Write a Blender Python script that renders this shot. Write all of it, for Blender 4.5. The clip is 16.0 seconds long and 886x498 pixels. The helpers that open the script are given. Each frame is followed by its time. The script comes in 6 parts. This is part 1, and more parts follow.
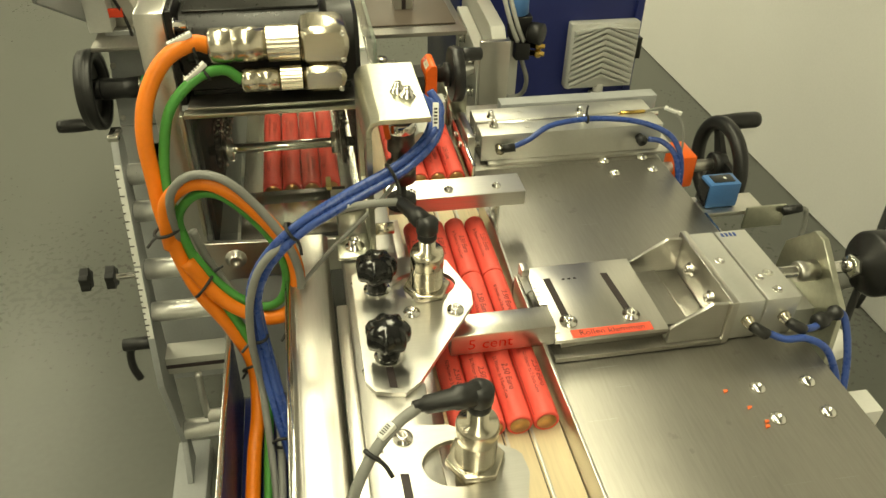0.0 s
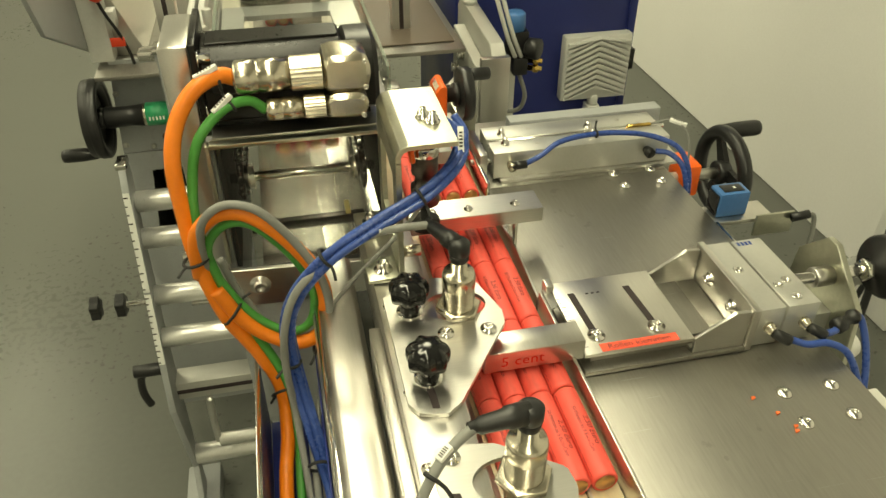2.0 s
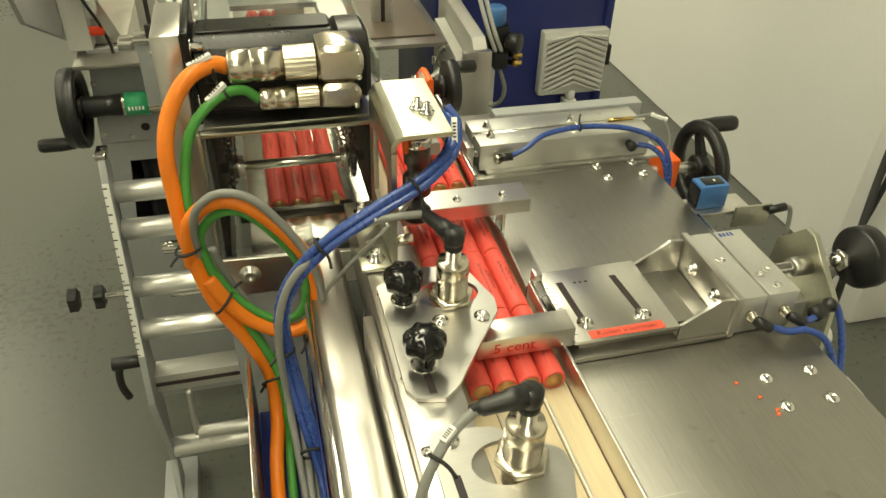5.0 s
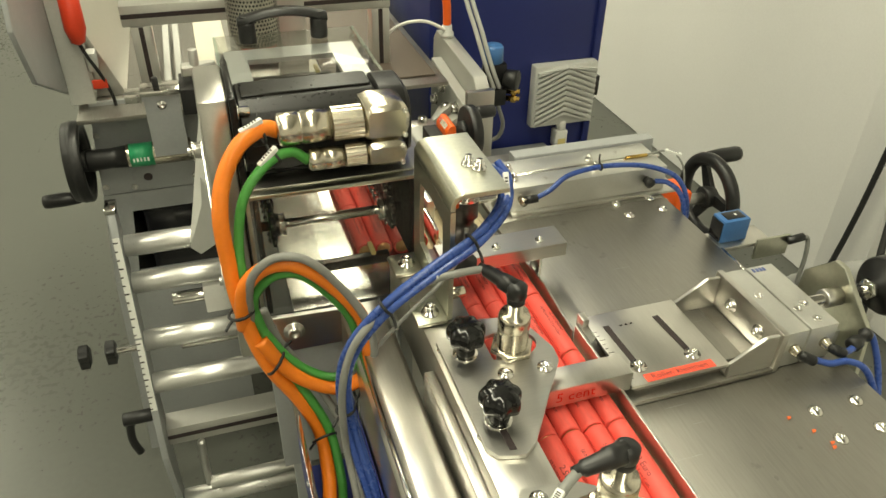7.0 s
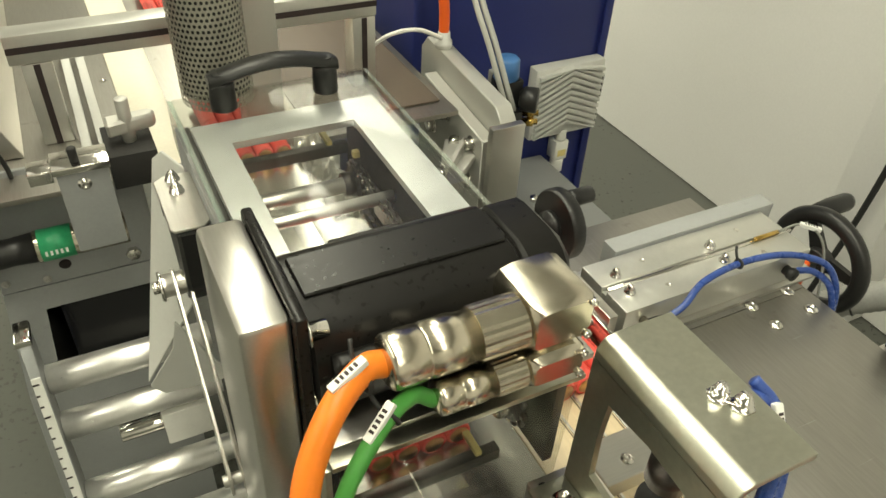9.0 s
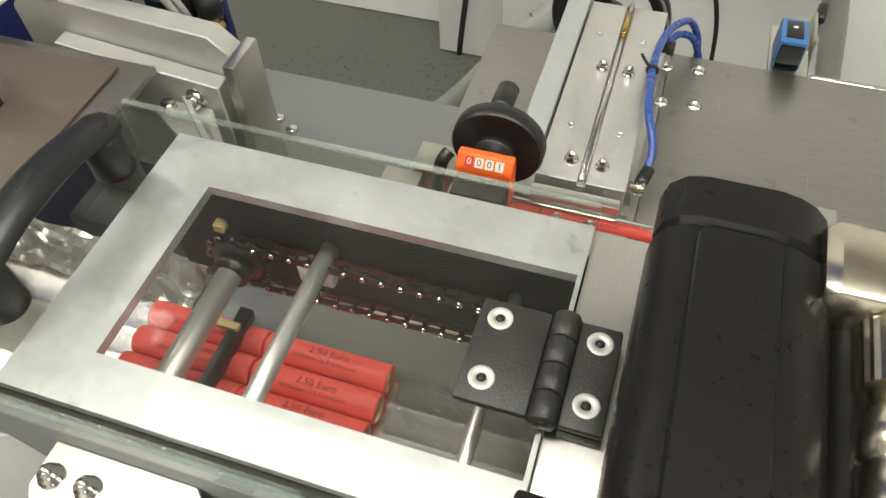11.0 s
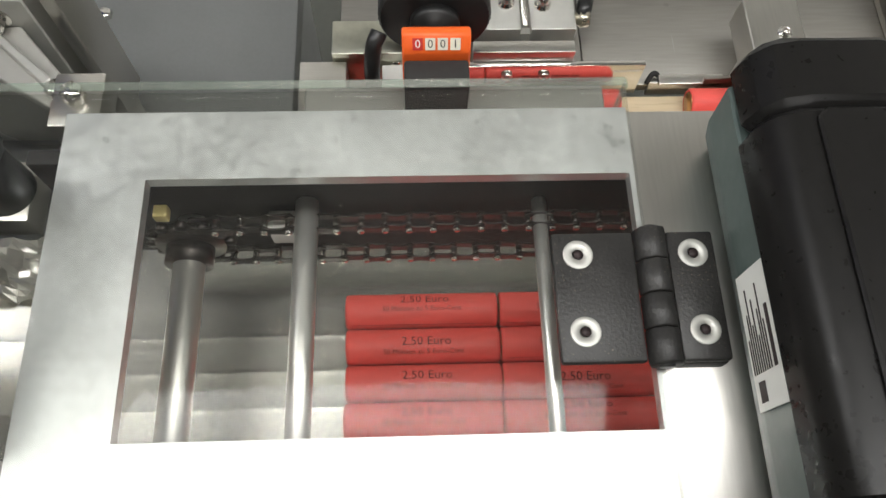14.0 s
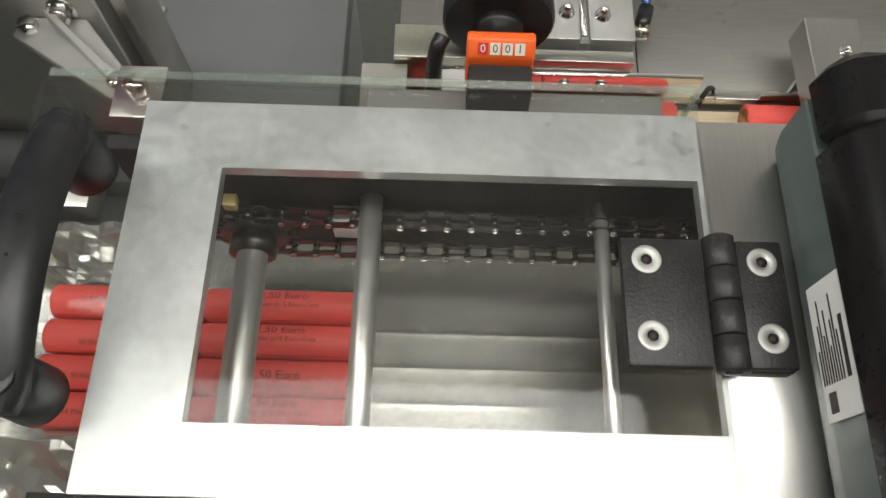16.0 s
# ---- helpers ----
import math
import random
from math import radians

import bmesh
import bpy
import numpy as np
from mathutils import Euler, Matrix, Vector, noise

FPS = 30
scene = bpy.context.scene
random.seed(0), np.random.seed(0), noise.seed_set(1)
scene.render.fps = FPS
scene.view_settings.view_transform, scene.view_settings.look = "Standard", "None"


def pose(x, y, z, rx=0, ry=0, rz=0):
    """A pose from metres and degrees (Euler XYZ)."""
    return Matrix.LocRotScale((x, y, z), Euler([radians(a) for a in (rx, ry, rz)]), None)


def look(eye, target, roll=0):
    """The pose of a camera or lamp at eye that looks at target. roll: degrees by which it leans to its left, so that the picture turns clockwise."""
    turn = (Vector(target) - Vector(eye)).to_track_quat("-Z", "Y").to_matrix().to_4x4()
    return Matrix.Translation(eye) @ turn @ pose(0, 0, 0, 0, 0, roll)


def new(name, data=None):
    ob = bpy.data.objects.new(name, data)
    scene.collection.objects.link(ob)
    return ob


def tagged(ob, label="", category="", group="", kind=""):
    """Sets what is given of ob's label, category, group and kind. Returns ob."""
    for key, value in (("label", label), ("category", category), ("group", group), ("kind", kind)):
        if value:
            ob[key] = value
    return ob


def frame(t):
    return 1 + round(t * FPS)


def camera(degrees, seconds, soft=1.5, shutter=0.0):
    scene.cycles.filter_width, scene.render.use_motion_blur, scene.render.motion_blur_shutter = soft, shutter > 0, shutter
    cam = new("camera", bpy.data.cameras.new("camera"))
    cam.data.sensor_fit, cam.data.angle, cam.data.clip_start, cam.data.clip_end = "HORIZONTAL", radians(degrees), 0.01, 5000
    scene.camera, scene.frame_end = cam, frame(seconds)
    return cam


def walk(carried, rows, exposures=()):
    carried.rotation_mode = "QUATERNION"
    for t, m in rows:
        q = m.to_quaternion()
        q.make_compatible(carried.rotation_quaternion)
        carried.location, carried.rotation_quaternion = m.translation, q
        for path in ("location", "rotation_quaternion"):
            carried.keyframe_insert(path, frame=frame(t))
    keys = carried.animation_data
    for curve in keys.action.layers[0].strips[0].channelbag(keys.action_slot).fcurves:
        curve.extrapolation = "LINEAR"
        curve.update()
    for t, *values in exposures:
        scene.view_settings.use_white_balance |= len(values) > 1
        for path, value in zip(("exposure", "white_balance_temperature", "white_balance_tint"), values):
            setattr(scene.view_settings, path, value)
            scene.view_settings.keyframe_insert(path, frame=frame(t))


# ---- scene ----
cam = camera(61.1, 16.0)
PATH = [
    (0, (-0.134, -0.665, 1.442), (0.177, 0.902, 0.238), 1.5),
    (0.5, (-0.142, -0.659, 1.444), (0.177, 0.904, 0.238), 0.7),
    (1, (-0.151, -0.657, 1.448), (0.173, 0.908, 0.245), -0.0),
    (1.5, (-0.161, -0.657, 1.452), (0.164, 0.916, 0.26), -0.4),
    (2, (-0.174, -0.662, 1.457), (0.177, 0.914, 0.276), 0.2),
    (2.5, (-0.181, -0.663, 1.457), (0.195, 0.906, 0.275), 0.8),
    (3, (-0.188, -0.669, 1.457), (0.2, 0.893, 0.27), 0.9),
    (3.5, (-0.194, -0.67, 1.457), (0.213, 0.883, 0.263), 1.5),
    (6, (-0.204, -0.663, 1.462), (0.234, 0.885, 0.273), 1.8),
    (6.5, (-0.23, -0.655, 1.473), (0.225, 0.892, 0.289), 1.4),
    (7, (-0.28, -0.634, 1.487), (0.249, 0.921, 0.345), 1.4),
    (7.5, (-0.308, -0.59, 1.484), (0.296, 0.943, 0.35), 2.7),
    (8, (-0.313, -0.469, 1.466), (0.296, 1.029, 0.29), 2.3),
    (8.5, (-0.304, -0.332, 1.469), (0.316, 1.128, 0.252), 2.0),
    (9, (-0.331, -0.215, 1.467), (0.42, 1.153, 0.217), 3.4),
    (9.5, (-0.38, -0.099, 1.489), (0.631, 1.101, 0.249), 2.5),
    (10, (-0.401, 0.002, 1.475), (0.752, 0.93, 0.129), 0.1),
    (10.2, (-0.394, 0.035, 1.461), (0.764, 0.86, 0.054), -0.3),
    (12.3, (-0.292, 0.272, 1.425), (0.654, 0.215, -0.336), 1.8),
    (12.5, (-0.29, 0.271, 1.422), (0.617, 0.179, -0.358), 4.8),
    (13, (-0.262, 0.264, 1.42), (0.527, 0.155, -0.415), 8.5),
    (13.5, (-0.258, 0.262, 1.421), (0.486, 0.163, -0.433), 8.0),
    (14, (-0.266, 0.274, 1.415), (0.488, 0.205, -0.436), 3.8),
    (14.5, (-0.266, 0.289, 1.413), (0.484, 0.249, -0.441), 3.5),
    (15, (-0.263, 0.291, 1.414), (0.498, 0.259, -0.436), 4.0),
    (15.5, (-0.268, 0.288, 1.415), (0.515, 0.27, -0.426), 2.4),
    (16, (-0.274, 0.296, 1.416), (0.511, 0.28, -0.424), 2.7),
]
EXPOSURES = [(0, 0.0, 8900, -9), (3.7, 0.0, 8600, -8), (7, 0.08, 7700, -4), (9, 0.1, 7400, -2), (10.2, 0.25, 6950, 2), (12.5, -0.02, 6200, 10), (14, -0.2, 6200, 10), (16, -0.33, 6250, 10)]
walk(cam, [(t, look(eye, target, roll)) for t, eye, target, roll in PATH], EXPOSURES)

# ---- light and room tone ----
world = bpy.data.worlds.new("World")
scene.world = world
world.use_nodes = True
world.node_tree.nodes["Background"].inputs[0].default_value = (0.8, 0.85, 0.9, 1)
world.node_tree.nodes["Background"].inputs[1].default_value = 0.05


def ceiling_lamp(x, y, length, width, power):
    lamp = bpy.data.lights.new("tube_light", "AREA")
    lamp.shape, lamp.size, lamp.size_y = "RECTANGLE", width, length
    lamp.energy, lamp.color = power, (1.0, 0.965, 0.9)
    ob = new("tube_light", lamp)
    ob.location = (x, y, 2.93)


LAMPS = [(-0.26, 0.3, 2.4), (0.30, 2.9, 2.4), (-2.3, 0.3, 2.4), (-2.3, 3.0, 2.4), (-0.26, -2.3, 2.0)]
for lx, ly, ll in LAMPS:
    ceiling_lamp(lx, ly, ll, 0.28, 16 if ly < -1 else 34 if lx > -1 else 28)


# ---- materials ----
def mat(name, col, rough=0.5, metal=0.0, var=0.12, scale=18.0, stretch=(1, 1, 1), bump=0.05, fine=220.0, coat=0.0,
        trans=0.0, ior=1.45, emit=0.0, spots=0.0, scratch=0.0, specks=0.0):
    m = bpy.data.materials.new(name)
    m.use_nodes = True
    nt = m.node_tree
    b = nt.nodes["Principled BSDF"]
    b.inputs["Metallic"].default_value = metal
    b.inputs["Coat Weight"].default_value = coat
    b.inputs["Transmission Weight"].default_value = trans
    b.inputs["IOR"].default_value = ior
    tc = nt.nodes.new("ShaderNodeTexCoord")
    mp = nt.nodes.new("ShaderNodeMapping")
    mp.inputs["Scale"].default_value = stretch
    nt.links.new(tc.outputs["Object"], mp.inputs[0])
    big = nt.nodes.new("ShaderNodeTexNoise")
    big.inputs["Scale"].default_value = scale
    big.inputs["Detail"].default_value = 4
    nt.links.new(mp.outputs[0], big.inputs["Vector"])
    small = nt.nodes.new("ShaderNodeTexNoise")
    small.inputs["Scale"].default_value = fine
    small.inputs["Detail"].default_value = 3
    nt.links.new(mp.outputs[0], small.inputs["Vector"])
    ramp = nt.nodes.new("ShaderNodeMix")
    ramp.data_type = "RGBA"
    lo = [max(0, c * (1 - var)) for c in col]
    hi = [min(1, c * (1 + var)) for c in col]
    ramp.inputs[6].default_value, ramp.inputs[7].default_value = (*lo, 1), (*hi, 1)
    mean = nt.nodes.new("ShaderNodeMath")
    mean.operation = "ADD"
    half = nt.nodes.new("ShaderNodeMath")
    half.operation = "MULTIPLY"
    half.inputs[1].default_value = 0.5
    nt.links.new(big.outputs[0], mean.inputs[0])
    nt.links.new(small.outputs[0], mean.inputs[1])
    nt.links.new(mean.outputs[0], half.inputs[0])
    stretchy = nt.nodes.new("ShaderNodeMapRange")
    stretchy.inputs[1].default_value, stretchy.inputs[2].default_value = 0.32, 0.68
    nt.links.new(half.outputs[0], stretchy.inputs[0])
    nt.links.new(stretchy.outputs[0], ramp.inputs[0])
    colour = ramp.outputs[2]
    if spots:
        sp = nt.nodes.new("ShaderNodeTexNoise")
        sp.inputs["Scale"].default_value = 45
        sp.inputs["Detail"].default_value = 6
        nt.links.new(tc.outputs["Object"], sp.inputs["Vector"])
        cut = nt.nodes.new("ShaderNodeMapRange")
        cut.inputs[1].default_value, cut.inputs[2].default_value = 0.66, 0.70
        nt.links.new(sp.outputs[0], cut.inputs[0])
        mul = nt.nodes.new("ShaderNodeMath")
        mul.operation = "MULTIPLY"
        mul.inputs[1].default_value = spots
        nt.links.new(cut.outputs[0], mul.inputs[0])
        dark = nt.nodes.new("ShaderNodeMix")
        dark.data_type = "RGBA"
        dark.inputs[7].default_value = (0.12, 0.11, 0.1, 1)
        nt.links.new(mul.outputs[0], dark.inputs[0])
        nt.links.new(colour, dark.inputs[6])
        colour = dark.outputs[2]
    if specks:
        # fine pale dust grains, thicker in patches
        nd, np_, rd, rp, mu, xd = (nt.nodes.new(k) for k in ("ShaderNodeTexNoise", "ShaderNodeTexNoise", "ShaderNodeMapRange", "ShaderNodeMapRange", "ShaderNodeMath", "ShaderNodeMix"))
        nd.inputs["Scale"].default_value, nd.inputs["Detail"].default_value = 900, 1
        np_.inputs["Scale"].default_value, np_.inputs["Detail"].default_value = 26, 3
        rd.inputs[1].default_value, rd.inputs[2].default_value, rd.inputs[4].default_value = 0.66, 0.74, specks
        rp.inputs[1].default_value, rp.inputs[2].default_value = 0.42, 0.65
        mu.operation = "MULTIPLY"
        xd.data_type = "RGBA"
        xd.inputs[7].default_value = (0.34, 0.27, 0.20, 1)
        for nz in (nd, np_):
            nt.links.new(tc.outputs["Object"], nz.inputs["Vector"])
        nt.links.new(nd.outputs[0], rd.inputs[0])
        nt.links.new(np_.outputs[0], rp.inputs[0])
        nt.links.new(rd.outputs[0], mu.inputs[0])
        nt.links.new(rp.outputs[0], mu.inputs[1])
        nt.links.new(mu.outputs[0], xd.inputs[0])
        nt.links.new(colour, xd.inputs[6])
        colour = xd.outputs[2]
    if scratch:
        # short pale rubs and dark nicks, drawn out along different lines
        for turn, size, lo_, hi_, tone in ((0.5, (9, 160, 9), 0.70, 0.74, (0.97, 0.97, 0.95, 1)), (-0.35, (60, 14, 14), 0.74, 0.77, (0.30, 0.29, 0.27, 1))):
            mq = nt.nodes.new("ShaderNodeMapping")
            mq.inputs["Rotation"].default_value = (0, 0, turn)
            mq.inputs["Scale"].default_value = size
            nq = nt.nodes.new("ShaderNodeTexNoise")
            nq.inputs["Scale"].default_value = 1.6
            nq.inputs["Detail"].default_value = 5
            cq = nt.nodes.new("ShaderNodeMapRange")
            cq.inputs[1].default_value, cq.inputs[2].default_value, cq.inputs[4].default_value = lo_, hi_, scratch
            xq = nt.nodes.new("ShaderNodeMix")
            xq.data_type = "RGBA"
            xq.inputs[7].default_value = tone
            nt.links.new(tc.outputs["Object"], mq.inputs[0])
            nt.links.new(mq.outputs[0], nq.inputs["Vector"])
            nt.links.new(nq.outputs[0], cq.inputs[0])
            nt.links.new(cq.outputs[0], xq.inputs[0])
            nt.links.new(colour, xq.inputs[6])
            colour = xq.outputs[2]
    nt.links.new(colour, b.inputs["Base Color"])
    rr = nt.nodes.new("ShaderNodeMapRange")
    rr.inputs[3].default_value, rr.inputs[4].default_value = rough * (0.93 if metal > 0.9 else 0.8), min(1, rough * (1.08 if metal > 0.9 else 1.25))
    nt.links.new(stretchy.outputs[0], rr.inputs[0])
    nt.links.new(rr.outputs[0], b.inputs["Roughness"])
    if bump:
        bp = nt.nodes.new("ShaderNodeBump")
        bp.inputs["Strength"].default_value = bump
        bp.inputs["Distance"].default_value = 0.001
        nt.links.new(small.outputs[0], bp.inputs["Height"])
        nt.links.new(bp.outputs[0], b.inputs["Normal"])
    if emit:
        b.inputs["Emission Color"].default_value = (*col, 1)
        b.inputs["Emission Strength"].default_value = emit
    return m


BRUSH_X, BRUSH_Y = (0.12, 1.6, 1.6), (1.6, 0.12, 1.6)
M = {
    "floor": mat("floor_epoxy", (0.118, 0.122, 0.108), 0.3, var=0.06, scale=1.2, fine=60, bump=0.02),
    "wall": mat("wall_paint", (0.86, 0.85, 0.82), 0.8, var=0.03, scale=2, fine=140, bump=0.25),
    "ceiling": mat("ceiling_paint", (0.5, 0.5, 0.48), 0.9, var=0.03, scale=2),
    "lampglow": mat("lamp_diffuser", (1.0, 0.97, 0.9), 0.5, emit=5.0, var=0.0, bump=0),
    "plate": mat("rolled_steel", (0.365, 0.35, 0.32), 0.42, 1.0, 0.10, 6, BRUSH_Y, 0.008, 300, spots=0.2, scratch=0.12),
    "steel": mat("brushed_steel", (0.62, 0.60, 0.56), 0.30, 1.0, 0.06, 10, BRUSH_Y, 0.008, 400),
    "steelx": mat("brushed_steel_cross", (0.60, 0.585, 0.55), 0.30, 1.0, 0.06, 10, BRUSH_X, 0.008, 400),
    "lane": mat("brushed_lane_steel", (0.66, 0.645, 0.60), 0.24, 1.0, 0.10, 14, (14, 0.5, 1.6), 0.02, 160),
    "bright": mat("polished_steel", (0.72, 0.70, 0.66), 0.14, 1.0, 0.06, 20, bump=0.01),
    "frame": mat("worn_zinc", (0.72, 0.735, 0.73), 0.38, 0.78, 0.12, 22, bump=0.04, spots=0.3, scratch=0.6),
    "alu": mat("anodised_aluminium", (0.62, 0.615, 0.58), 0.38, 0.85, 0.05, 30, bump=0.02),
    "matalu": mat("blasted_aluminium", (0.55, 0.545, 0.51), 0.5, 0.7, 0.05, 40, bump=0.05),
    "rod": mat("ground_steel_rod", (0.80, 0.79, 0.76), 0.34, 0.85, 0.05, 40, bump=0.02),
    "film": mat("crumpled_clear_film", (0.66, 0.65, 0.60), 0.16, 0.6, 0.15, 40, bump=0.10),
    "nickel": mat("nickel_plating", (0.62, 0.57, 0.47), 0.23, 1.0, 0.08, 60, bump=0.02),
    "zincy": mat("yellow_chromate_steel", (0.50, 0.50, 0.42), 0.33, 1.0, 0.10, 16, bump=0.05),
    "greypaint": mat("grey_machine_paint", (0.33, 0.34, 0.34), 0.42, 0.0, 0.05, 25, bump=0.06, spots=0.1),
    "covergrey": mat("mid_grey_cover_paint", (0.215, 0.22, 0.22), 0.45, 0.0, 0.05, 25, bump=0.06),
    "railgrey": mat("dull_grey_aluminium", (0.36, 0.355, 0.33), 0.5, 0.5, 0.05, 30, BRUSH_Y, 0.03),
    "lightgrey": mat("light_grey_paint", (0.52, 0.52, 0.49), 0.5, 0.0, 0.05, 25, bump=0.06),
    "blue": mat("blue_cabinet_paint", (0.016, 0.025, 0.14), 0.4, 0.0, 0.10, 8, bump=0.08),
    "black": mat("black_plastic", (0.014, 0.014, 0.014), 0.36, 0.0, 0.25, 30, bump=0.08),
    "gloss": mat("black_bakelite", (0.010, 0.010, 0.010), 0.12, 0.0, 0.2, 30, bump=0.01),
    "motor": mat("black_motor_enamel", (0.010, 0.0095, 0.009), 0.30, 0.0, 0.12, 6, bump=0.02, ior=1.3),
    "greentint": mat("grey_green_enamel", (0.085, 0.115, 0.108), 0.4, 0.0, 0.1, 40),
    "hinge": mat("black_coated_hinge", (0.022, 0.021, 0.020), 0.42, 0.0, 0.3, 60, bump=0.25, fine=700, spots=0.1, specks=0.4),
    "rubber": mat("black_rubber", (0.02, 0.02, 0.02), 0.6, 0.0, 0.2, 40),
    "orange": mat("orange_cable_jacket", (0.80, 0.20, 0.02), 0.42, 0.0, 0.06, 30, bump=0.05),
    "counter": mat("orange_plastic", (0.85, 0.13, 0.02), 0.35, 0.0, 0.05, 30),
    "green": mat("green_cable_jacket", (0.06, 0.26, 0.05), 0.42, 0.0, 0.08, 30),
    "bluehose": mat("blue_air_hose", (0.035, 0.075, 0.28), 0.28, 0.0, 0.10, 30),
    "greycable": mat("grey_cable_jacket", (0.22, 0.22, 0.205), 0.45, 0.0, 0.08, 30),
    "white": mat("white_plastic", (0.75, 0.74, 0.70), 0.45, 0.0, 0.04, 30),
    "tag": mat("white_tag", (0.78, 0.78, 0.74), 0.4, 0.0, 0.03, 30),
    # Black for print and marks, and for the shade in slots and holes.
    "ink": mat("black_ink_and_hollow_shade", (0.03, 0.02, 0.02), 0.6, 0.0, 0.1, 30, bump=0),
    "rollink": mat("dark_red_ink", (0.06, 0.008, 0.008), 0.6, 0.0, 0.1, 30, bump=0),
    "redink": mat("red_marker", (0.55, 0.03, 0.02), 0.5, 0.0, 0.1, 30, bump=0),
    "red": mat("red_plastic", (0.65, 0.05, 0.02), 0.4, 0.0, 0.06, 30),
    "sticker": mat("red_sticker", (0.85, 0.10, 0.06), 0.5, 0.0, 0.05, 30),
    "paper": mat("red_roll_paper", (0.80, 0.105, 0.085), 0.55, 0.0, 0.13, 55, (1, 0.25, 1), 0.10, 260),
    "coin": mat("copper_coin", (0.62, 0.36, 0.17), 0.3, 1.0, 0.2, 50, bump=0.2),
    "beige": mat("beige_slide_plastic", (0.66, 0.55, 0.37), 0.3, 0.0, 0.10, 20, BRUSH_Y, 0.05),
    "cream": mat("cream_sheet", (0.70, 0.66, 0.54), 0.4, 0.0, 0.06, 8),
    "brown": mat("brown_board", (0.115, 0.09, 0.07), 0.5, 0.0, 0.15, 6),
    "chain": mat("oiled_chain_steel", (0.10, 0.09, 0.085), 0.35, 1.0, 0.3, 60),
    # Near-black for dark parts; on the feeder's inner walls it holds their shade.
    "dark": mat("dark_paint_and_inner_shade", (0.026, 0.025, 0.024), 0.72, 0.0, 0.2, 12),
    "hose": mat("perforated_zinc", (0.36, 0.35, 0.30), 0.45, 0.8, 0.2, 40, bump=0.1),
    "yellow": mat("yellow_plastic", (0.72, 0.60, 0.25), 0.4, 0.0, 0.05, 30),
    "brass": mat("brass", (0.62, 0.42, 0.13), 0.25, 1.0, 0.1, 30),
    "sensorblue": mat("blue_sensor_plastic", (0.05, 0.15, 0.36), 0.35, 0.0, 0.06, 30),
    "greentape": mat("green_label", (0.03, 0.30, 0.13), 0.35, 0.0, 0.15, 60),
    "greyhose": mat("grey_duct_hose", (0.36, 0.36, 0.34), 0.45, 0.2, 0.1, 20, bump=0.1),
    "glassdark": mat("dark_lens", (0.01, 0.01, 0.012), 0.08, 0.0, 0.1, 20, bump=0),
    "orangechip": mat("orange_paper_scrap", (0.8, 0.16, 0.05), 0.6, 0.0, 0.1, 30),
}


def clear_sheet(name, tint, dust):
    """Clear plastic: see-through, a mirror sheen that grows at grazing angles, a film of dust with specks."""
    m = bpy.data.materials.new(name)
    m.use_nodes = True
    nt = m.node_tree
    nt.nodes.remove(nt.nodes["Principled BSDF"])
    gl, tr, df, mx, md, fr, po, ma = (nt.nodes.new(k) for k in ("ShaderNodeBsdfGlossy", "ShaderNodeBsdfTransparent", "ShaderNodeBsdfDiffuse", "ShaderNodeMixShader", "ShaderNodeMixShader", "ShaderNodeLayerWeight", "ShaderNodeMath", "ShaderNodeMath"))
    gl.inputs["Roughness"].default_value = 0.06
    tr.inputs[0].default_value = (*tint, 1)
    df.inputs[0].default_value = (0.62, 0.60, 0.55, 1)
    fr.inputs[0].default_value = 0.5
    po.operation, ma.operation = "POWER", "MULTIPLY_ADD"
    po.inputs[1].default_value = 4.0
    ma.inputs[1].default_value, ma.inputs[2].default_value = 0.6, 0.013
    tc, big, tiny, r1, r2, add = (nt.nodes.new(k) for k in ("ShaderNodeTexCoord", "ShaderNodeTexNoise", "ShaderNodeTexNoise", "ShaderNodeMapRange", "ShaderNodeMapRange", "ShaderNodeMath"))
    big.inputs["Scale"].default_value, big.inputs["Detail"].default_value = 14, 5
    tiny.inputs["Scale"].default_value, tiny.inputs["Detail"].default_value = 520, 1
    r1.inputs[1].default_value, r1.inputs[2].default_value, r1.inputs[3].default_value, r1.inputs[4].default_value = 0.35, 0.7, dust * 0.55, dust * 1.5
    r2.inputs[1].default_value, r2.inputs[2].default_value, r2.inputs[4].default_value = 0.70, 0.76, dust * 5
    nt.links.new(tc.outputs["Object"], big.inputs["Vector"])
    nt.links.new(tc.outputs["Object"], tiny.inputs["Vector"])
    nt.links.new(big.outputs[0], r1.inputs[0])
    nt.links.new(tiny.outputs[0], r2.inputs[0])
    nt.links.new(r1.outputs[0], add.inputs[0])
    nt.links.new(r2.outputs[0], add.inputs[1])
    nt.links.new(fr.outputs["Facing"], po.inputs[0])
    nt.links.new(po.outputs[0], ma.inputs[0])
    nt.links.new(ma.outputs[0], mx.inputs[0])
    nt.links.new(add.outputs[0], md.inputs[0])
    nt.links.new(tr.outputs[0], md.inputs[1])
    nt.links.new(df.outputs[0], md.inputs[2])
    nt.links.new(md.outputs[0], mx.inputs[1])
    nt.links.new(gl.outputs[0], mx.inputs[2])
    nt.links.new(mx.outputs[0], nt.nodes["Material Output"].inputs[0])
    return m


M["acrylic"] = clear_sheet("clear_acrylic", (0.90, 0.905, 0.89), 0.008)
M["acrylic_edge"] = clear_sheet("polished_acrylic_edge", (0.80, 0.90, 0.85), 0.12)

# ---- building helpers ----
BASE = {}


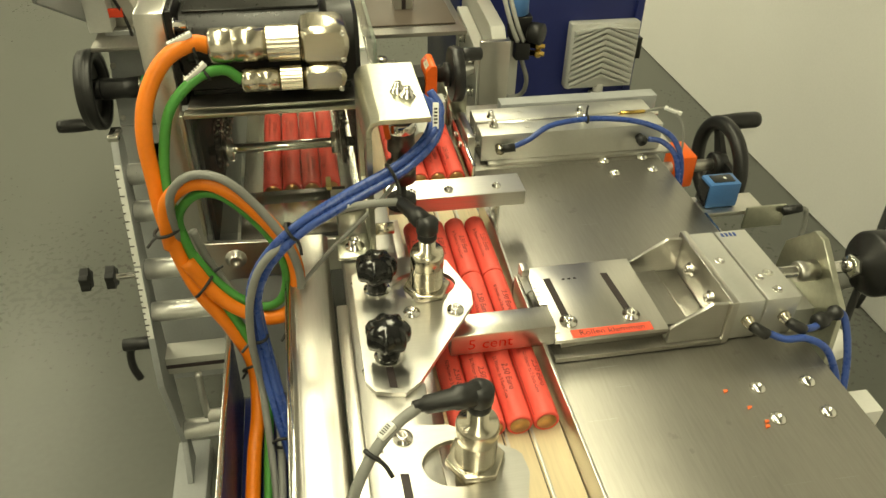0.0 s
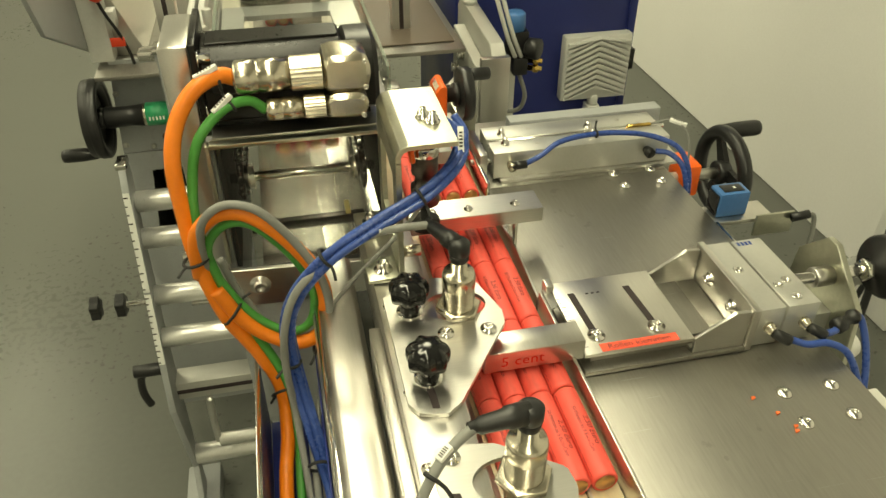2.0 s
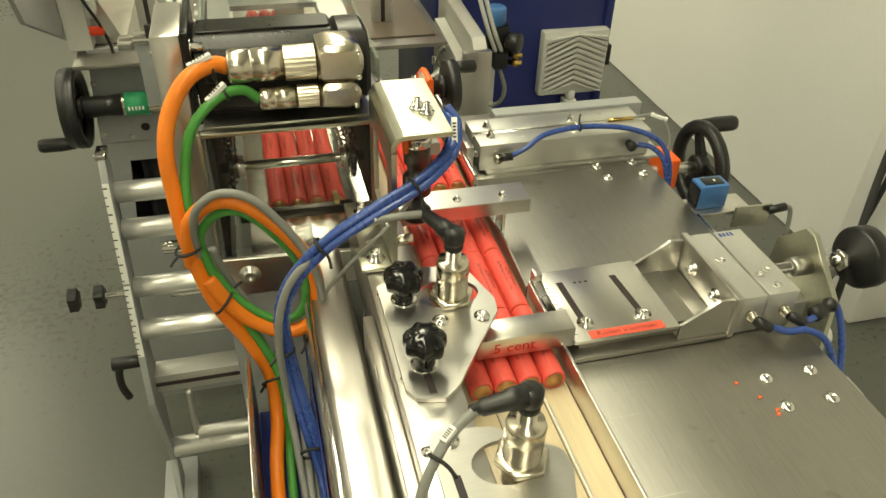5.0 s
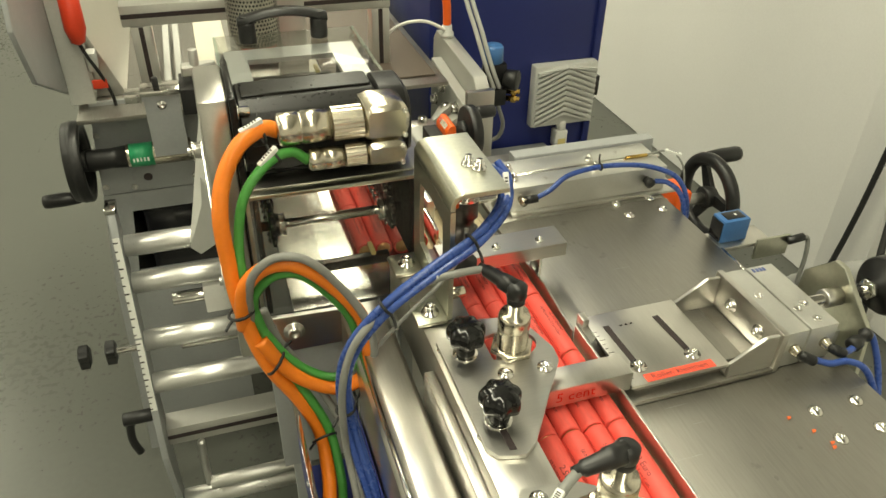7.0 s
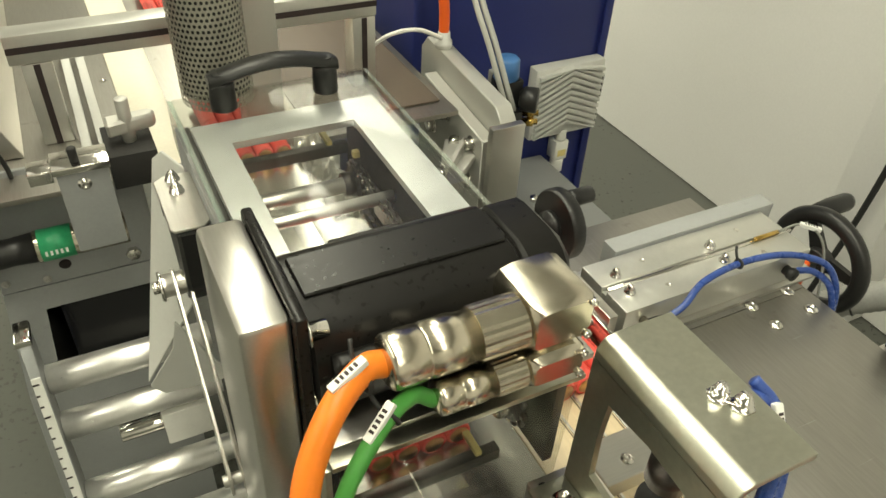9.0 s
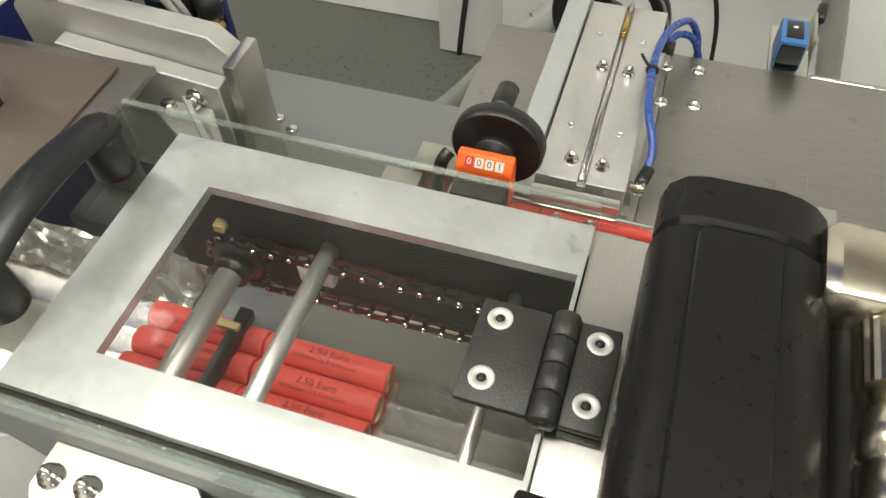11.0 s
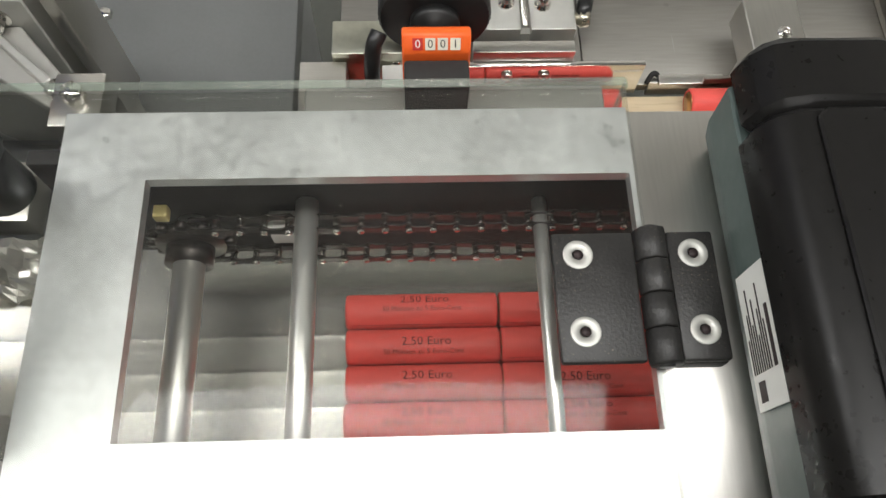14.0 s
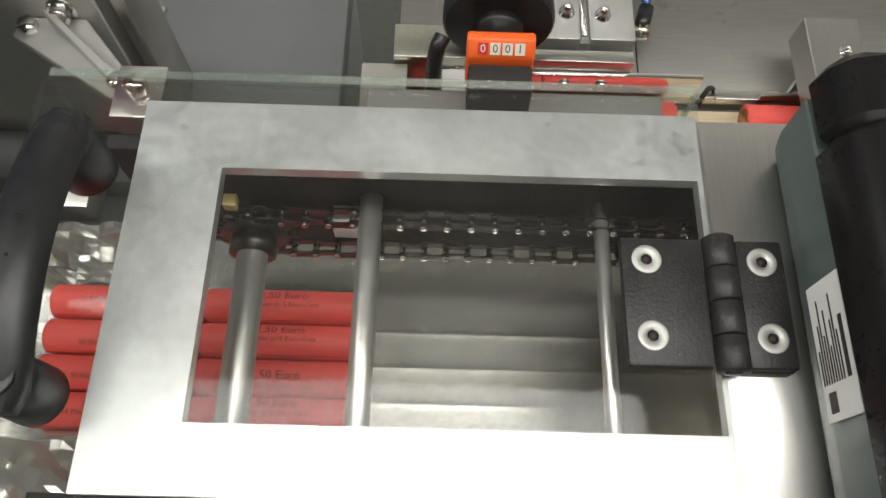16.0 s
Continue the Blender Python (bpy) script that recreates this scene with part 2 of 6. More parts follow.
def thing(name, base, label, category, group="", kind=""):
    """An Empty at its base, to which parts in world coordinates are hung."""
    ob = new(name)
    ob.empty_display_size = 0.02
    ob.location = base
    BASE[ob] = Vector(base)
    return tagged(ob, label, category, group, kind)


def link(name, bm, material):
    me = bpy.data.meshes.new(name)
    bm.to_mesh(me)
    bm.free()
    for m in (material if isinstance(material, (list, tuple)) else [material]):
        me.materials.append(M[m])
    return new(name, me)


def part(name, bm, material, parent, label=""):
    base = BASE[parent]
    bmesh.ops.translate(bm, verts=bm.verts, vec=-base)
    ob = link(name, bm, material)
    ob.parent = parent
    BASE[ob] = base
    return tagged(ob, label)


def solo(name, bm, material, label, category, kind="", group=""):
    """A thing of one mesh."""
    ob = link(name, bm, material)
    return tagged(ob, label, category, group, kind)


def smooth(bm, angle=0.6):
    for f in bm.faces:
        f.smooth = True
    for e in bm.edges:
        if len(e.link_faces) == 2 and e.calc_face_angle(0) > angle:
            e.smooth = False
    return bm


def box(x0, x1, y0, y1, z0, z1, bev=0.0008, bm=None, seg=2):
    b = bmesh.new()
    bmesh.ops.create_cube(b, size=1)
    for v in b.verts:
        v.co = Vector((x0 + (v.co.x + 0.5) * (x1 - x0), y0 + (v.co.y + 0.5) * (y1 - y0), z0 + (v.co.z + 0.5) * (z1 - z0)))
    if bev:
        bmesh.ops.bevel(b, geom=b.edges[:], offset=bev, segments=seg, affect="EDGES", profile=0.5)
        smooth(b, 0.5)
    return merge(bm, b)


def merge(bm, b):
    if bm is None:
        return b
    me = bpy.data.meshes.new("tmp")
    b.to_mesh(me)
    b.free()
    bm.from_mesh(me)
    bpy.data.meshes.remove(me)
    return bm


def turned(p0, p1, profile, seg=24, bm=None):
    """A lathe body from p0 towards p1; profile: (distance along in metres, radius)."""
    b = bmesh.new()
    d = (Vector(p1) - Vector(p0)).normalized()
    q = d.to_track_quat("Z", "Y").to_matrix()
    rings = []
    for h, r in profile:
        rings.append([b.verts.new(Vector(p0) + q @ Vector((r * math.cos(a * 2 * math.pi / seg), r * math.sin(a * 2 * math.pi / seg), h))) for a in range(seg)])
    for r0, r1 in zip(rings, rings[1:]):
        for i in range(seg):
            b.faces.new((r0[i], r0[(i + 1) % seg], r1[(i + 1) % seg], r1[i]))
    b.faces.new(rings[0][::-1])
    b.faces.new(rings[-1])
    smooth(b, 0.5)
    return merge(bm, b)


def cyl(p0, p1, r, bev=0.0008, seg=24, bm=None):
    n = (Vector(p1) - Vector(p0)).length
    bev = min(bev, r * 0.4, n * 0.4)
    return turned(p0, p1, [(0, r - bev), (bev, r), (n - bev, r), (n, r - bev)], seg, bm)


def prism(points, axis, a, b_, bev=0.0006, bm=None):
    """A flat outline pushed along an axis: points are (x, y) for z, (y, z) for x, (x, z) for y."""
    b = bmesh.new()
    put = {"z": lambda p, h: (p[0], p[1], h), "x": lambda p, h: (h, p[0], p[1]), "y": lambda p, h: (p[0], h, p[1])}[axis]
    lo = [b.verts.new(put(p, a)) for p in points]
    hi = [b.verts.new(put(p, b_)) for p in points]
    n = len(points)
    b.faces.new(lo[::-1])
    b.faces.new(hi)
    for i in range(n):
        b.faces.new((lo[i], lo[(i + 1) % n], hi[(i + 1) % n], hi[i]))
    bmesh.ops.recalc_face_normals(b, faces=b.faces[:])
    if bev:
        bmesh.ops.bevel(b, geom=b.edges[:], offset=bev, segments=1, affect="EDGES")
    smooth(b, 0.6)
    return merge(bm, b)


def holed(outer, inner, axis, a, b_, bm=None):
    """A plate with a hole; both outlines have the same number of points, in the same order."""
    b = bmesh.new()
    put = {"z": lambda p, h: (p[0], p[1], h), "x": lambda p, h: (h, p[0], p[1]), "y": lambda p, h: (p[0], h, p[1])}[axis]
    n = len(outer)
    rows = [[b.verts.new(put(p, h)) for p in o] for o in (outer, inner) for h in (a, b_)]
    ol, oh, il, ih = rows
    for i in range(n):
        j = (i + 1) % n
        b.faces.new((ol[i], ol[j], oh[j], oh[i]))
        b.faces.new((il[j], il[i], ih[i], ih[j]))
        b.faces.new((oh[i], oh[j], ih[j], ih[i]))
        b.faces.new((ol[j], ol[i], il[i], il[j]))
    bmesh.ops.recalc_face_normals(b, faces=b.faces[:])
    smooth(b, 0.5)
    return merge(bm, b)


def spline(points, steps=8):
    p = [Vector(q) for q in points]
    p = [2 * p[0] - p[1]] + p + [2 * p[-1] - p[-2]]
    out = []
    for i in range(1, len(p) - 2):
        for k in range(steps):
            t = k / steps
            out.append(0.5 * ((2 * p[i]) + (p[i + 1] - p[i - 1]) * t + (2 * p[i - 1] - 5 * p[i] + 4 * p[i + 1] - p[i + 2]) * t * t
                              + (3 * p[i] - p[i - 1] - 3 * p[i + 1] + p[i + 2]) * t ** 3))
    return out + [p[-2]]


def tube(points, r, seg=12, steps=8, bm=None, ribs=0):
    """A round cable along a smooth line."""
    line = spline(points, steps)
    b = bmesh.new()
    d = (line[1] - line[0]).normalized()
    up = d.orthogonal().normalized()
    rings = []
    for i, c in enumerate(line):
        t = (line[min(i + 1, len(line) - 1)] - line[max(i - 1, 0)]).normalized()
        up = (up - t * up.dot(t)).normalized()
        side = t.cross(up)
        rad = r * (1 + (0.06 if ribs and i % 2 else 0))
        rings.append([b.verts.new(c + rad * (math.cos(a) * up + math.sin(a) * side)) for a in (k * 2 * math.pi / seg for k in range(seg))])
    for r0, r1 in zip(rings, rings[1:]):
        for k in range(seg):
            b.faces.new((r0[k], r0[(k + 1) % seg], r1[(k + 1) % seg], r1[k]))
    b.faces.new(rings[0][::-1])
    b.faces.new(rings[-1])
    smooth(b, 1.2)
    return merge(bm, b)


def ring(center, axis, big, small, seg=40, sub=12, bm=None):
    """A torus."""
    b = bmesh.new()
    q = Vector(axis).to_track_quat("Z", "Y").to_matrix()
    rows = []
    for i in range(seg):
        a = 2 * math.pi * i / seg
        rows.append([b.verts.new(Vector(center) + q @ Vector(((big + small * math.cos(k)) * math.cos(a), (big + small * math.cos(k)) * math.sin(a), small * math.sin(k))))
                     for k in (2 * math.pi * j / sub for j in range(sub))])
    for i in range(seg):
        for j in range(sub):
            b.faces.new((rows[i][j], rows[(i + 1) % seg][j], rows[(i + 1) % seg][(j + 1) % sub], rows[i][(j + 1) % sub]))
    bmesh.ops.recalc_face_normals(b, faces=b.faces[:])
    smooth(b, 2)
    return merge(bm, b)


def socket_bolt(x, y, z, r=0.0045, axis="z", h=0.005, bm=None, washer=True):
    """A cap screw with a socket in its head, on a washer."""
    d = {"z": Vector((0, 0, 1)), "x": Vector((1, 0, 0)), "-x": Vector((-1, 0, 0)), "-y": Vector((0, -1, 0)), "y": Vector((0, 1, 0))}[axis]
    p = Vector((x, y, z))
    prof = [(0, r * 1.6), (0.0011, r * 1.6), (0.0012, r)] if washer else [(0, r)]
    prof += [(h - 0.0006, r), (h, r * 0.88), (h, r * 0.5), (h - 0.0022, r * 0.48)]
    return turned(p, p + d, prof, 18, bm)


def dome_bolt(x, y, z, r=0.0055, bm=None):
    """A low button-head screw."""
    return turned((x, y, z), (x, y, z + 1), [(0, r * 1.35), (0.001, r * 1.3), (0.0022, r), (0.0032, r * 0.7), (0.0035, r * 0.42), (0.002, r * 0.4)], 18, bm)


def hexnut(p0, p1, r, bm=None):
    n = (Vector(p1) - Vector(p0)).length
    return turned(p0, p1, [(0, r * 0.94), (n * 0.12, r), (n * 0.88, r), (n, r * 0.94)], 6, bm)


def lettering(text, size):
    """Flat writing, centred, in the x-y plane."""
    cu = bpy.data.curves.new("writing", "FONT")
    cu.body, cu.size, cu.align_x, cu.align_y = text, size, "CENTER", "CENTER"
    cu.resolution_u = 2
    ob = new("writing", cu)
    bpy.context.view_layer.update()
    me = bpy.data.meshes.new_from_object(ob.evaluated_get(bpy.context.evaluated_depsgraph_get()))
    bpy.data.objects.remove(ob)
    b = bmesh.new()
    b.from_mesh(me)
    bpy.data.meshes.remove(me)
    return b


def place(bm, m):
    bmesh.ops.transform(bm, matrix=m, verts=bm.verts)
    return bm

# ---- structure of the room ----
tagged(link("floor", box(-3.6, 1.6, -3.6, 5.6, -0.1, 0, 0), "floor"), "grey-green sealed industrial floor", "floor", kind="structure")
tagged(link("wall_east", box(1.53, 1.73, -3.6, 5.6, 0.004, 3.0, 0), "wall"), "white rough plaster wall", "wall", kind="structure")
tagged(link("wall_west", box(-3.8, -3.6, -3.6, 5.6, 0.004, 3.0, 0), "wall"), "white plaster wall", "wall", kind="structure")
tagged(link("wall_north", box(-3.6, 1.53, 5.6, 5.8, 0.004, 3.0, 0), "wall"), "white plaster wall", "wall", kind="structure")
tagged(link("wall_south", box(-3.6, 1.53, -3.8, -3.6, 0.004, 3.0, 0), "wall"), "white plaster wall", "wall", kind="structure")
tagged(link("ceiling", box(-3.8, 1.73, -3.8, 5.8, 3.0, 3.2, 0), "ceiling"), "white ceiling", "ceiling", kind="structure")
tagged(link("pillar", box(1.40, 1.529, 0.62, 0.78, 0.004, 2.996, 0.004), "wall"), "white painted wall pillar", "pillar", kind="structure")
for lx, ly, ll in LAMPS:
    lt = thing("ceiling_light", (lx, ly, 3.0), "long white ceiling light fitting", "ceiling light", "ceiling lights")
    part("housing", box(lx - 0.16, lx + 0.16, ly - ll / 2 - 0.04, ly + ll / 2 + 0.04, 2.955, 2.998, 0.004), "white", lt)
    part("diffuser", box(lx - 0.14, lx + 0.14, ly - ll / 2, ly + ll / 2, 2.94, 2.953, 0.003), "lampglow", lt)


# ---- infeed table and its frame ----
tb = thing("machine_table", (0.2, -0.2, 0.0), "flat grey rolled-steel infeed table on an aluminium frame", "machine table")
part("tabletop", box(0.058, 0.318, -0.80, 0.145, 0.933, 0.941, 0.001), "plate", tb)
part("tabletop", box(0.062, 0.318, 0.1455, 0.33, 0.933, 0.941, 0.001), "plate", tb)
for y in (-0.74, 0.24):
    for x in (-0.03, 0.28):
        part("leg", box(x - 0.02, x + 0.02, y - 0.02, y + 0.02, 0.0, 0.89, 0.002), "matalu", tb)
part("beam", box(-0.05, 0.30, -0.76, -0.72, 0.89, 0.932, 0.002), "matalu", tb)
part("beam", box(-0.05, 0.30, 0.22, 0.26, 0.89, 0.932, 0.002), "matalu", tb)
part("beam", box(0.26, 0.30, -0.7195, 0.2195, 0.89, 0.932, 0.002), "matalu", tb)
part("lower_shelf", box(-0.05, 0.30, -0.76, 0.26, 0.30, 0.31, 0.001), "greypaint", tb)
for x, y in ((0.239, -0.260), (0.288, -0.260), (0.238, -0.296), (0.286, -0.296), (0.241, 0.145), (0.295, 0.147), (0.244, 0.114), (0.297, 0.116)):
    part("table_screw", dome_bolt(x, y, 0.941), "bright", tb, "button-head steel screw")
for i, (x, y) in enumerate(((0.205, -0.262), (0.217, -0.283), (0.222, -0.305), (0.224, -0.3))):
    b = prism([(x, y), (x + 0.004, y + 0.001), (x + 0.0045, y + 0.003), (x + 0.001, y + 0.0035)], "z", 0.9412, 0.9425, 0)
    solo("paper_scrap", b, "orangechip", "tiny torn scrap of orange paper on the table", "scrap", group="scraps")

# ---- roll channel ----
ch = thing("roll_channel", (0.0, -0.2, 0.92), "beige slide channel between steel guides for coin rolls", "conveyor channel")
part("slide", box(-0.066, 0.052, -0.90, 0.335, 0.920, 0.9345, 0.0006), "beige", ch, "beige plastic slide")
for x in (0.0257, 0.0022, -0.0212):
    part("slide_ridge", box(x - 0.0012, x + 0.0012, -0.90, 0.30, 0.9345, 0.9362, 0.0003), "alu", ch)
    part("slide_groove", box(x - 0.0034, x - 0.0022, -0.90, 0.30, 0.9344, 0.9347, 0), "brown", ch)
part("slide_strip", box(-0.064, -0.046, -0.90, 0.06, 0.9345, 0.9350, 0.0002), "steel", ch)
part("guide", box(0.0525, 0.0555, -0.90, -0.100, 0.921, 0.9655, 0.0006), "steel", ch, "thin steel side guide")
part("guide", prism([(-0.096, 0.925), (0.06, 0.925), (0.06, 0.955), (-0.02, 0.962), (-0.096, 0.955)], "x", 0.0525, 0.0550, 0.0004), "steel", ch)
part("lip", prism([(0.0555, -0.13), (0.064, -0.125), (0.064, -0.09), (0.0555, -0.10)], "z", 0.9645, 0.9665, 0.0004), "steel", ch)
part("far_guide", box(0.056, 0.060, 0.02, 0.098, 0.930, 0.946, 0.0005), "steel", ch)

rail = thing("guide_rail", (-0.09, -0.35, 0.93), "bright steel side rail with bolt heads along the channel", "rail")
part("rail_bar", box(-0.117, -0.066, -0.90, 0.03, 0.936, 1.003, 0.0012), "steel", rail)
for y in (-0.135, -0.245, -0.32, -0.42, 0.02):
    part("rail_bolt", socket_bolt(-0.1085, y, 1.003, 0.0032, h=0.0025), "bright", rail)
part("foot_strip", box(-0.128, -0.1175, -0.55, -0.14, 0.93, 0.985, 0.001), "steel", rail)
tray = thing("side_cover", (-0.15, -0.4, 0.8), "long bent stainless cover beside the channel", "machine cover")
part("cover_top", prism([(-0.178, 0.80), (-0.178, 0.943), (-0.173, 0.951), (-0.165, 0.954), (-0.135, 0.954), (-0.130, 0.950), (-0.130, 0.80)], "y", -0.90, 0.018, 0.0008), "steel", tray)
part("cover_lip", box(-0.176, -0.171, -0.90, 0.0, 0.9545, 0.957, 0.0005), "bright", tray)

duct = thing("cable_duct", (-0.21, -0.4, 0.7), "blue sheet-metal cable duct with steel edges", "cable duct")
part("base", box(-0.243, -0.182, -0.90, -0.03, 0.755, 0.758, 0.0005), "blue", duct)
part("side", box(-0.245, -0.2435, -0.90, -0.03, 0.755, 0.87, 0.0004), "blue", duct)
part("side", box(-0.1815, -0.180, -0.90, -0.03, 0.755, 0.87, 0.0004), "blue", duct)
part("edge", box(-0.247, -0.2415, -0.90, -0.03, 0.8705, 0.8745, 0.0008), "bright", duct)
for i in range(6):
    y = -0.12 - i * 0.1
    part("rivet", turned((-0.2455, y, 0.84), (-1, y, 0.84), [(0, 0.004), (0.002, 0.003)], 10), "bright", duct)
for x in (-0.235, -0.19):
    part("duct_leg", box(x - 0.012, x + 0.012, -0.6, -0.57, 0.0, 0.7545, 0.001), "greypaint", duct)


# ---- hold-down bar across the channel ----
hb = thing("cross_bar", (0.01, 0.02, 0.94), "flat bent steel bar with bolts across the roll channel", "bar")
part("bar", prism([(0.004, 0.980), (0.004, 0.998), (0.042, 0.998), (0.042, 0.972), (0.039, 0.972), (0.039, 0.9945), (0.007, 0.9945), (0.007, 0.980)], "x", -0.062, 0.09, 0.0007), "steelx", hb)
part("post", box(0.0605, 0.064, 0.012, 0.036, 0.9415, 0.994, 0.0006), "steel", hb)
for x in (-0.035, 0.006, 0.06):
    part("bar_bolt", socket_bolt(x, 0.018, 0.998, 0.0032, h=0.004), "bright", hb)
part("stud", cyl((-0.062, 0.045, 0.985), (-0.035, 0.045, 0.985), 0.0045), "nickel", hb)


# ---- star knobs and sensor plates ----
def star_knob(x, y, z, group="star knobs"):
    k = thing("star_knob", (x, y, z), "glossy black seven-lobed star knob on a threaded stud", "knob", group)
    b = bmesh.new()
    rows = []
    prof = [(0.016, 0.55), (0.017, 0.95), (0.022, 1.0), (0.028, 0.98), (0.0325, 0.85), (0.0345, 0.55), (0.035, 0.2)]
    n = 56
    for h, s in prof:
        row = []
        for i in range(n):
            a = 2 * math.pi * i / n
            r = (0.0175 + 0.0014 * math.cos(7 * a)) * s
            row.append(b.verts.new((x + r * math.cos(a), y + r * math.sin(a), z + h)))
        rows.append(row)
    for r0, r1 in zip(rows, rows[1:]):
        for i in range(n):
            b.faces.new((r0[i], r0[(i + 1) % n], r1[(i + 1) % n], r1[i]))
    b.faces.new(rows[0][::-1])
    b.faces.new(rows[-1])
    smooth(b, 0.9)
    part("grip", b, "gloss", k)
    part("hub", turned((x, y, z), (x, y, z + 1), [(0, 0.009), (0.003, 0.0095), (0.008, 0.008), (0.017, 0.0085)], 24), "gloss", k)
    part("washer", cyl((x, y, z - 0.0015), (x, y, z + 0.0002), 0.012, 0.0003), "bright", k)
    return k


def round_cut(cx, cy, rx, ry, n):
    return [(cx + rx * math.cos(2 * math.pi * i / n), cy + ry * math.sin(2 * math.pi * i / n)) for i in range(n)]


def resample(points, n, centre):
    """n points on a closed outline, one for each direction from the centre."""
    out = []
    for i in range(n):
        a = 2 * math.pi * i / n
        d = Vector((math.cos(a), math.sin(a)))
        best = 0
        for p, q in zip(points, points[1:] + points[:1]):
            p, q = Vector(p) - Vector(centre), Vector(q) - Vector(centre)
            e = q - p
            den = d.x * e.y - d.y * e.x
            if abs(den) > 1e-9:
                t = (p.x * e.y - p.y * e.x) / den
                s = (p.x * d.y - p.y * d.x) / den
                if t > 0 and -1e-6 <= s <= 1 + 1e-6:
                    best = max(best, t)
        out.append((centre[0] + d.x * best, centre[1] + d.y * best))
    return out


def sensor_plate(outline, hole, bolts, slot):
    p = thing("sensor_plate", (hole[0], hole[1], 1.003), "cut stainless bracket plate with a slot for a sensor", "mounting plate", "sensor plates")
    cx, cy, rx, ry = hole
    part("plate", holed(resample(outline, 72, (cx, cy)), round_cut(cx, cy, rx, ry, 72), "z", 1.0034, 1.0078), "steelx", p)
    for x, y in bolts:
        part("plate_bolt", socket_bolt(x, y, 1.008, 0.0046, h=0.004), "bright", p)
    sx, sy = slot
    # Flat black strip; the slot's shade is in its colour.
    part("slot", prism([(sx - 0.003, sy - 0.016), (sx + 0.003, sy - 0.017), (sx + 0.002, sy + 0.016), (sx - 0.004, sy + 0.017)], "z", 1.0070, 1.0082, 0), "ink", p)
    return p


def barrel_sensor(x, y, z, turn, cable):
    """An inductive sensor in its nuts, with an elbow plug and a grey lead."""
    s = thing("barrel_sensor", (x, y, z), "nickel-plated barrel sensor with black elbow plug and grey lead", "sensor", "barrel sensors")
    b = turned((x, y, z - 0.022), (x, y, z + 1), [(0, 0.0135), (0.024, 0.0135)], 28)
    h = -0.002
    prof = []
    while h < 0.026:
        prof += [(h, 0.0140), (h + 0.0007, 0.0146), (h + 0.0014, 0.0140)]
        h += 0.0014
    part("thread", turned((x, y, z), (x, y, z + 1), prof + [(0.0262, 0.0125), (0.0275, 0.0122)], 28, b), "nickel", s)
    part("lock_nut", hexnut((x, y, z + 0.0002), (x, y, z + 0.0062), 0.0212), "nickel", s)
    part("body", turned((x, y, z + 0.0275), (x, y, z + 1), [(0, 0.0145), (0.001, 0.0150), (0.012, 0.0150), (0.0165, 0.0135), (0.0168, 0.0075), (0.028, 0.0072)], 28), "nickel", s)
    part("plug_nut", turned((x, y, z + 0.0555), (x, y, z + 1), [(0, 0.0078), (0.001, 0.0085), (0.006, 0.0085), (0.007, 0.007)], 20), "black", s)
    d = Vector((math.cos(turn), math.sin(turn), 0.05))
    c = Vector((x, y, z + 0.066))
    b = turned(c - Vector((0, 0, 0.004)), c + Vector((0, 0, 1)), [(0, 0.008), (0.002, 0.0095), (0.012, 0.0095), (0.0155, 0.006)], 20)
    b = turned(c + d * 0.001 + Vector((0, 0, 0.004)), c + d + Vector((0, 0, 0.004)), [(0, 0.0085), (0.016, 0.0082), (0.018, 0.0070), (0.036, 0.0060), (0.038, 0.0045), (0.044, 0.0040)], 20, b)
    part("elbow_plug", b, "black", s)
    part("lead", tube([c + d * 0.040 + Vector((0, 0, 0.004))] + [Vector(q) for q in cable], 0.0037), "greycable", s)
    return s


sensor_plate([(-0.112, -0.262), (-0.104, -0.272), (-0.080, -0.276), (-0.074, -0.272), (-0.010, -0.182), (-0.008, -0.165), (-0.022, -0.118), (-0.028, -0.113), (-0.064, -0.106), (-0.072, -0.118), (-0.112, -0.124)],
             (-0.049, -0.150, 0.029, 0.020), ((-0.065, -0.186), (-0.027, -0.188)), (-0.091, -0.252))
sensor_plate([(-0.106, -0.41), (-0.106, -0.312), (-0.100, -0.305), (-0.056, -0.311), (-0.010, -0.343), (-0.008, -0.36), (-0.03, -0.43), (-0.06, -0.45)],
             (-0.054, -0.345, 0.027, 0.020), ((-0.091, -0.318),), (-0.093, -0.365))
barrel_sensor(-0.047, -0.156, 1.008, 2.05, [(-0.095, -0.122, 1.081), (-0.120, -0.117, 1.073), (-0.155, -0.122, 1.056), (-0.187, -0.132, 1.036), (-0.203, -0.137, 1.0), (-0.208, -0.14, 0.95), (-0.205, -0.15, 0.88), (-0.2, -0.25, 0.80), (-0.2, -0.5, 0.785)])
barrel_sensor(-0.044, -0.346, 1.008, 3.3, [(-0.100, -0.362, 1.077), (-0.117, -0.376, 1.068), (-0.131, -0.391, 1.047), (-0.140, -0.41, 1.01), (-0.147, -0.46, 0.972), (-0.152, -0.62, 0.963)])
star_knob(-0.091, -0.150, 1.009)
star_knob(-0.091, -0.235, 1.009)


def cable_tie(p, d, r, group="cable ties"):
    """A black tie round a bundle, with its cut tail."""
    d = Vector(d).normalized()
    b = ring(p, d, r, 0.0016, 24, 6)
    o = d.orthogonal().normalized()
    q = Vector(p) + o * r
    b = tube([q, q + o * 0.006 + d * 0.001, q + o * 0.013 + d * 0.004], 0.0014, 6, 3, b)
    solo("cable_tie", b, "rubber", "black cable tie round a cable bundle", "cable tie", group=group)


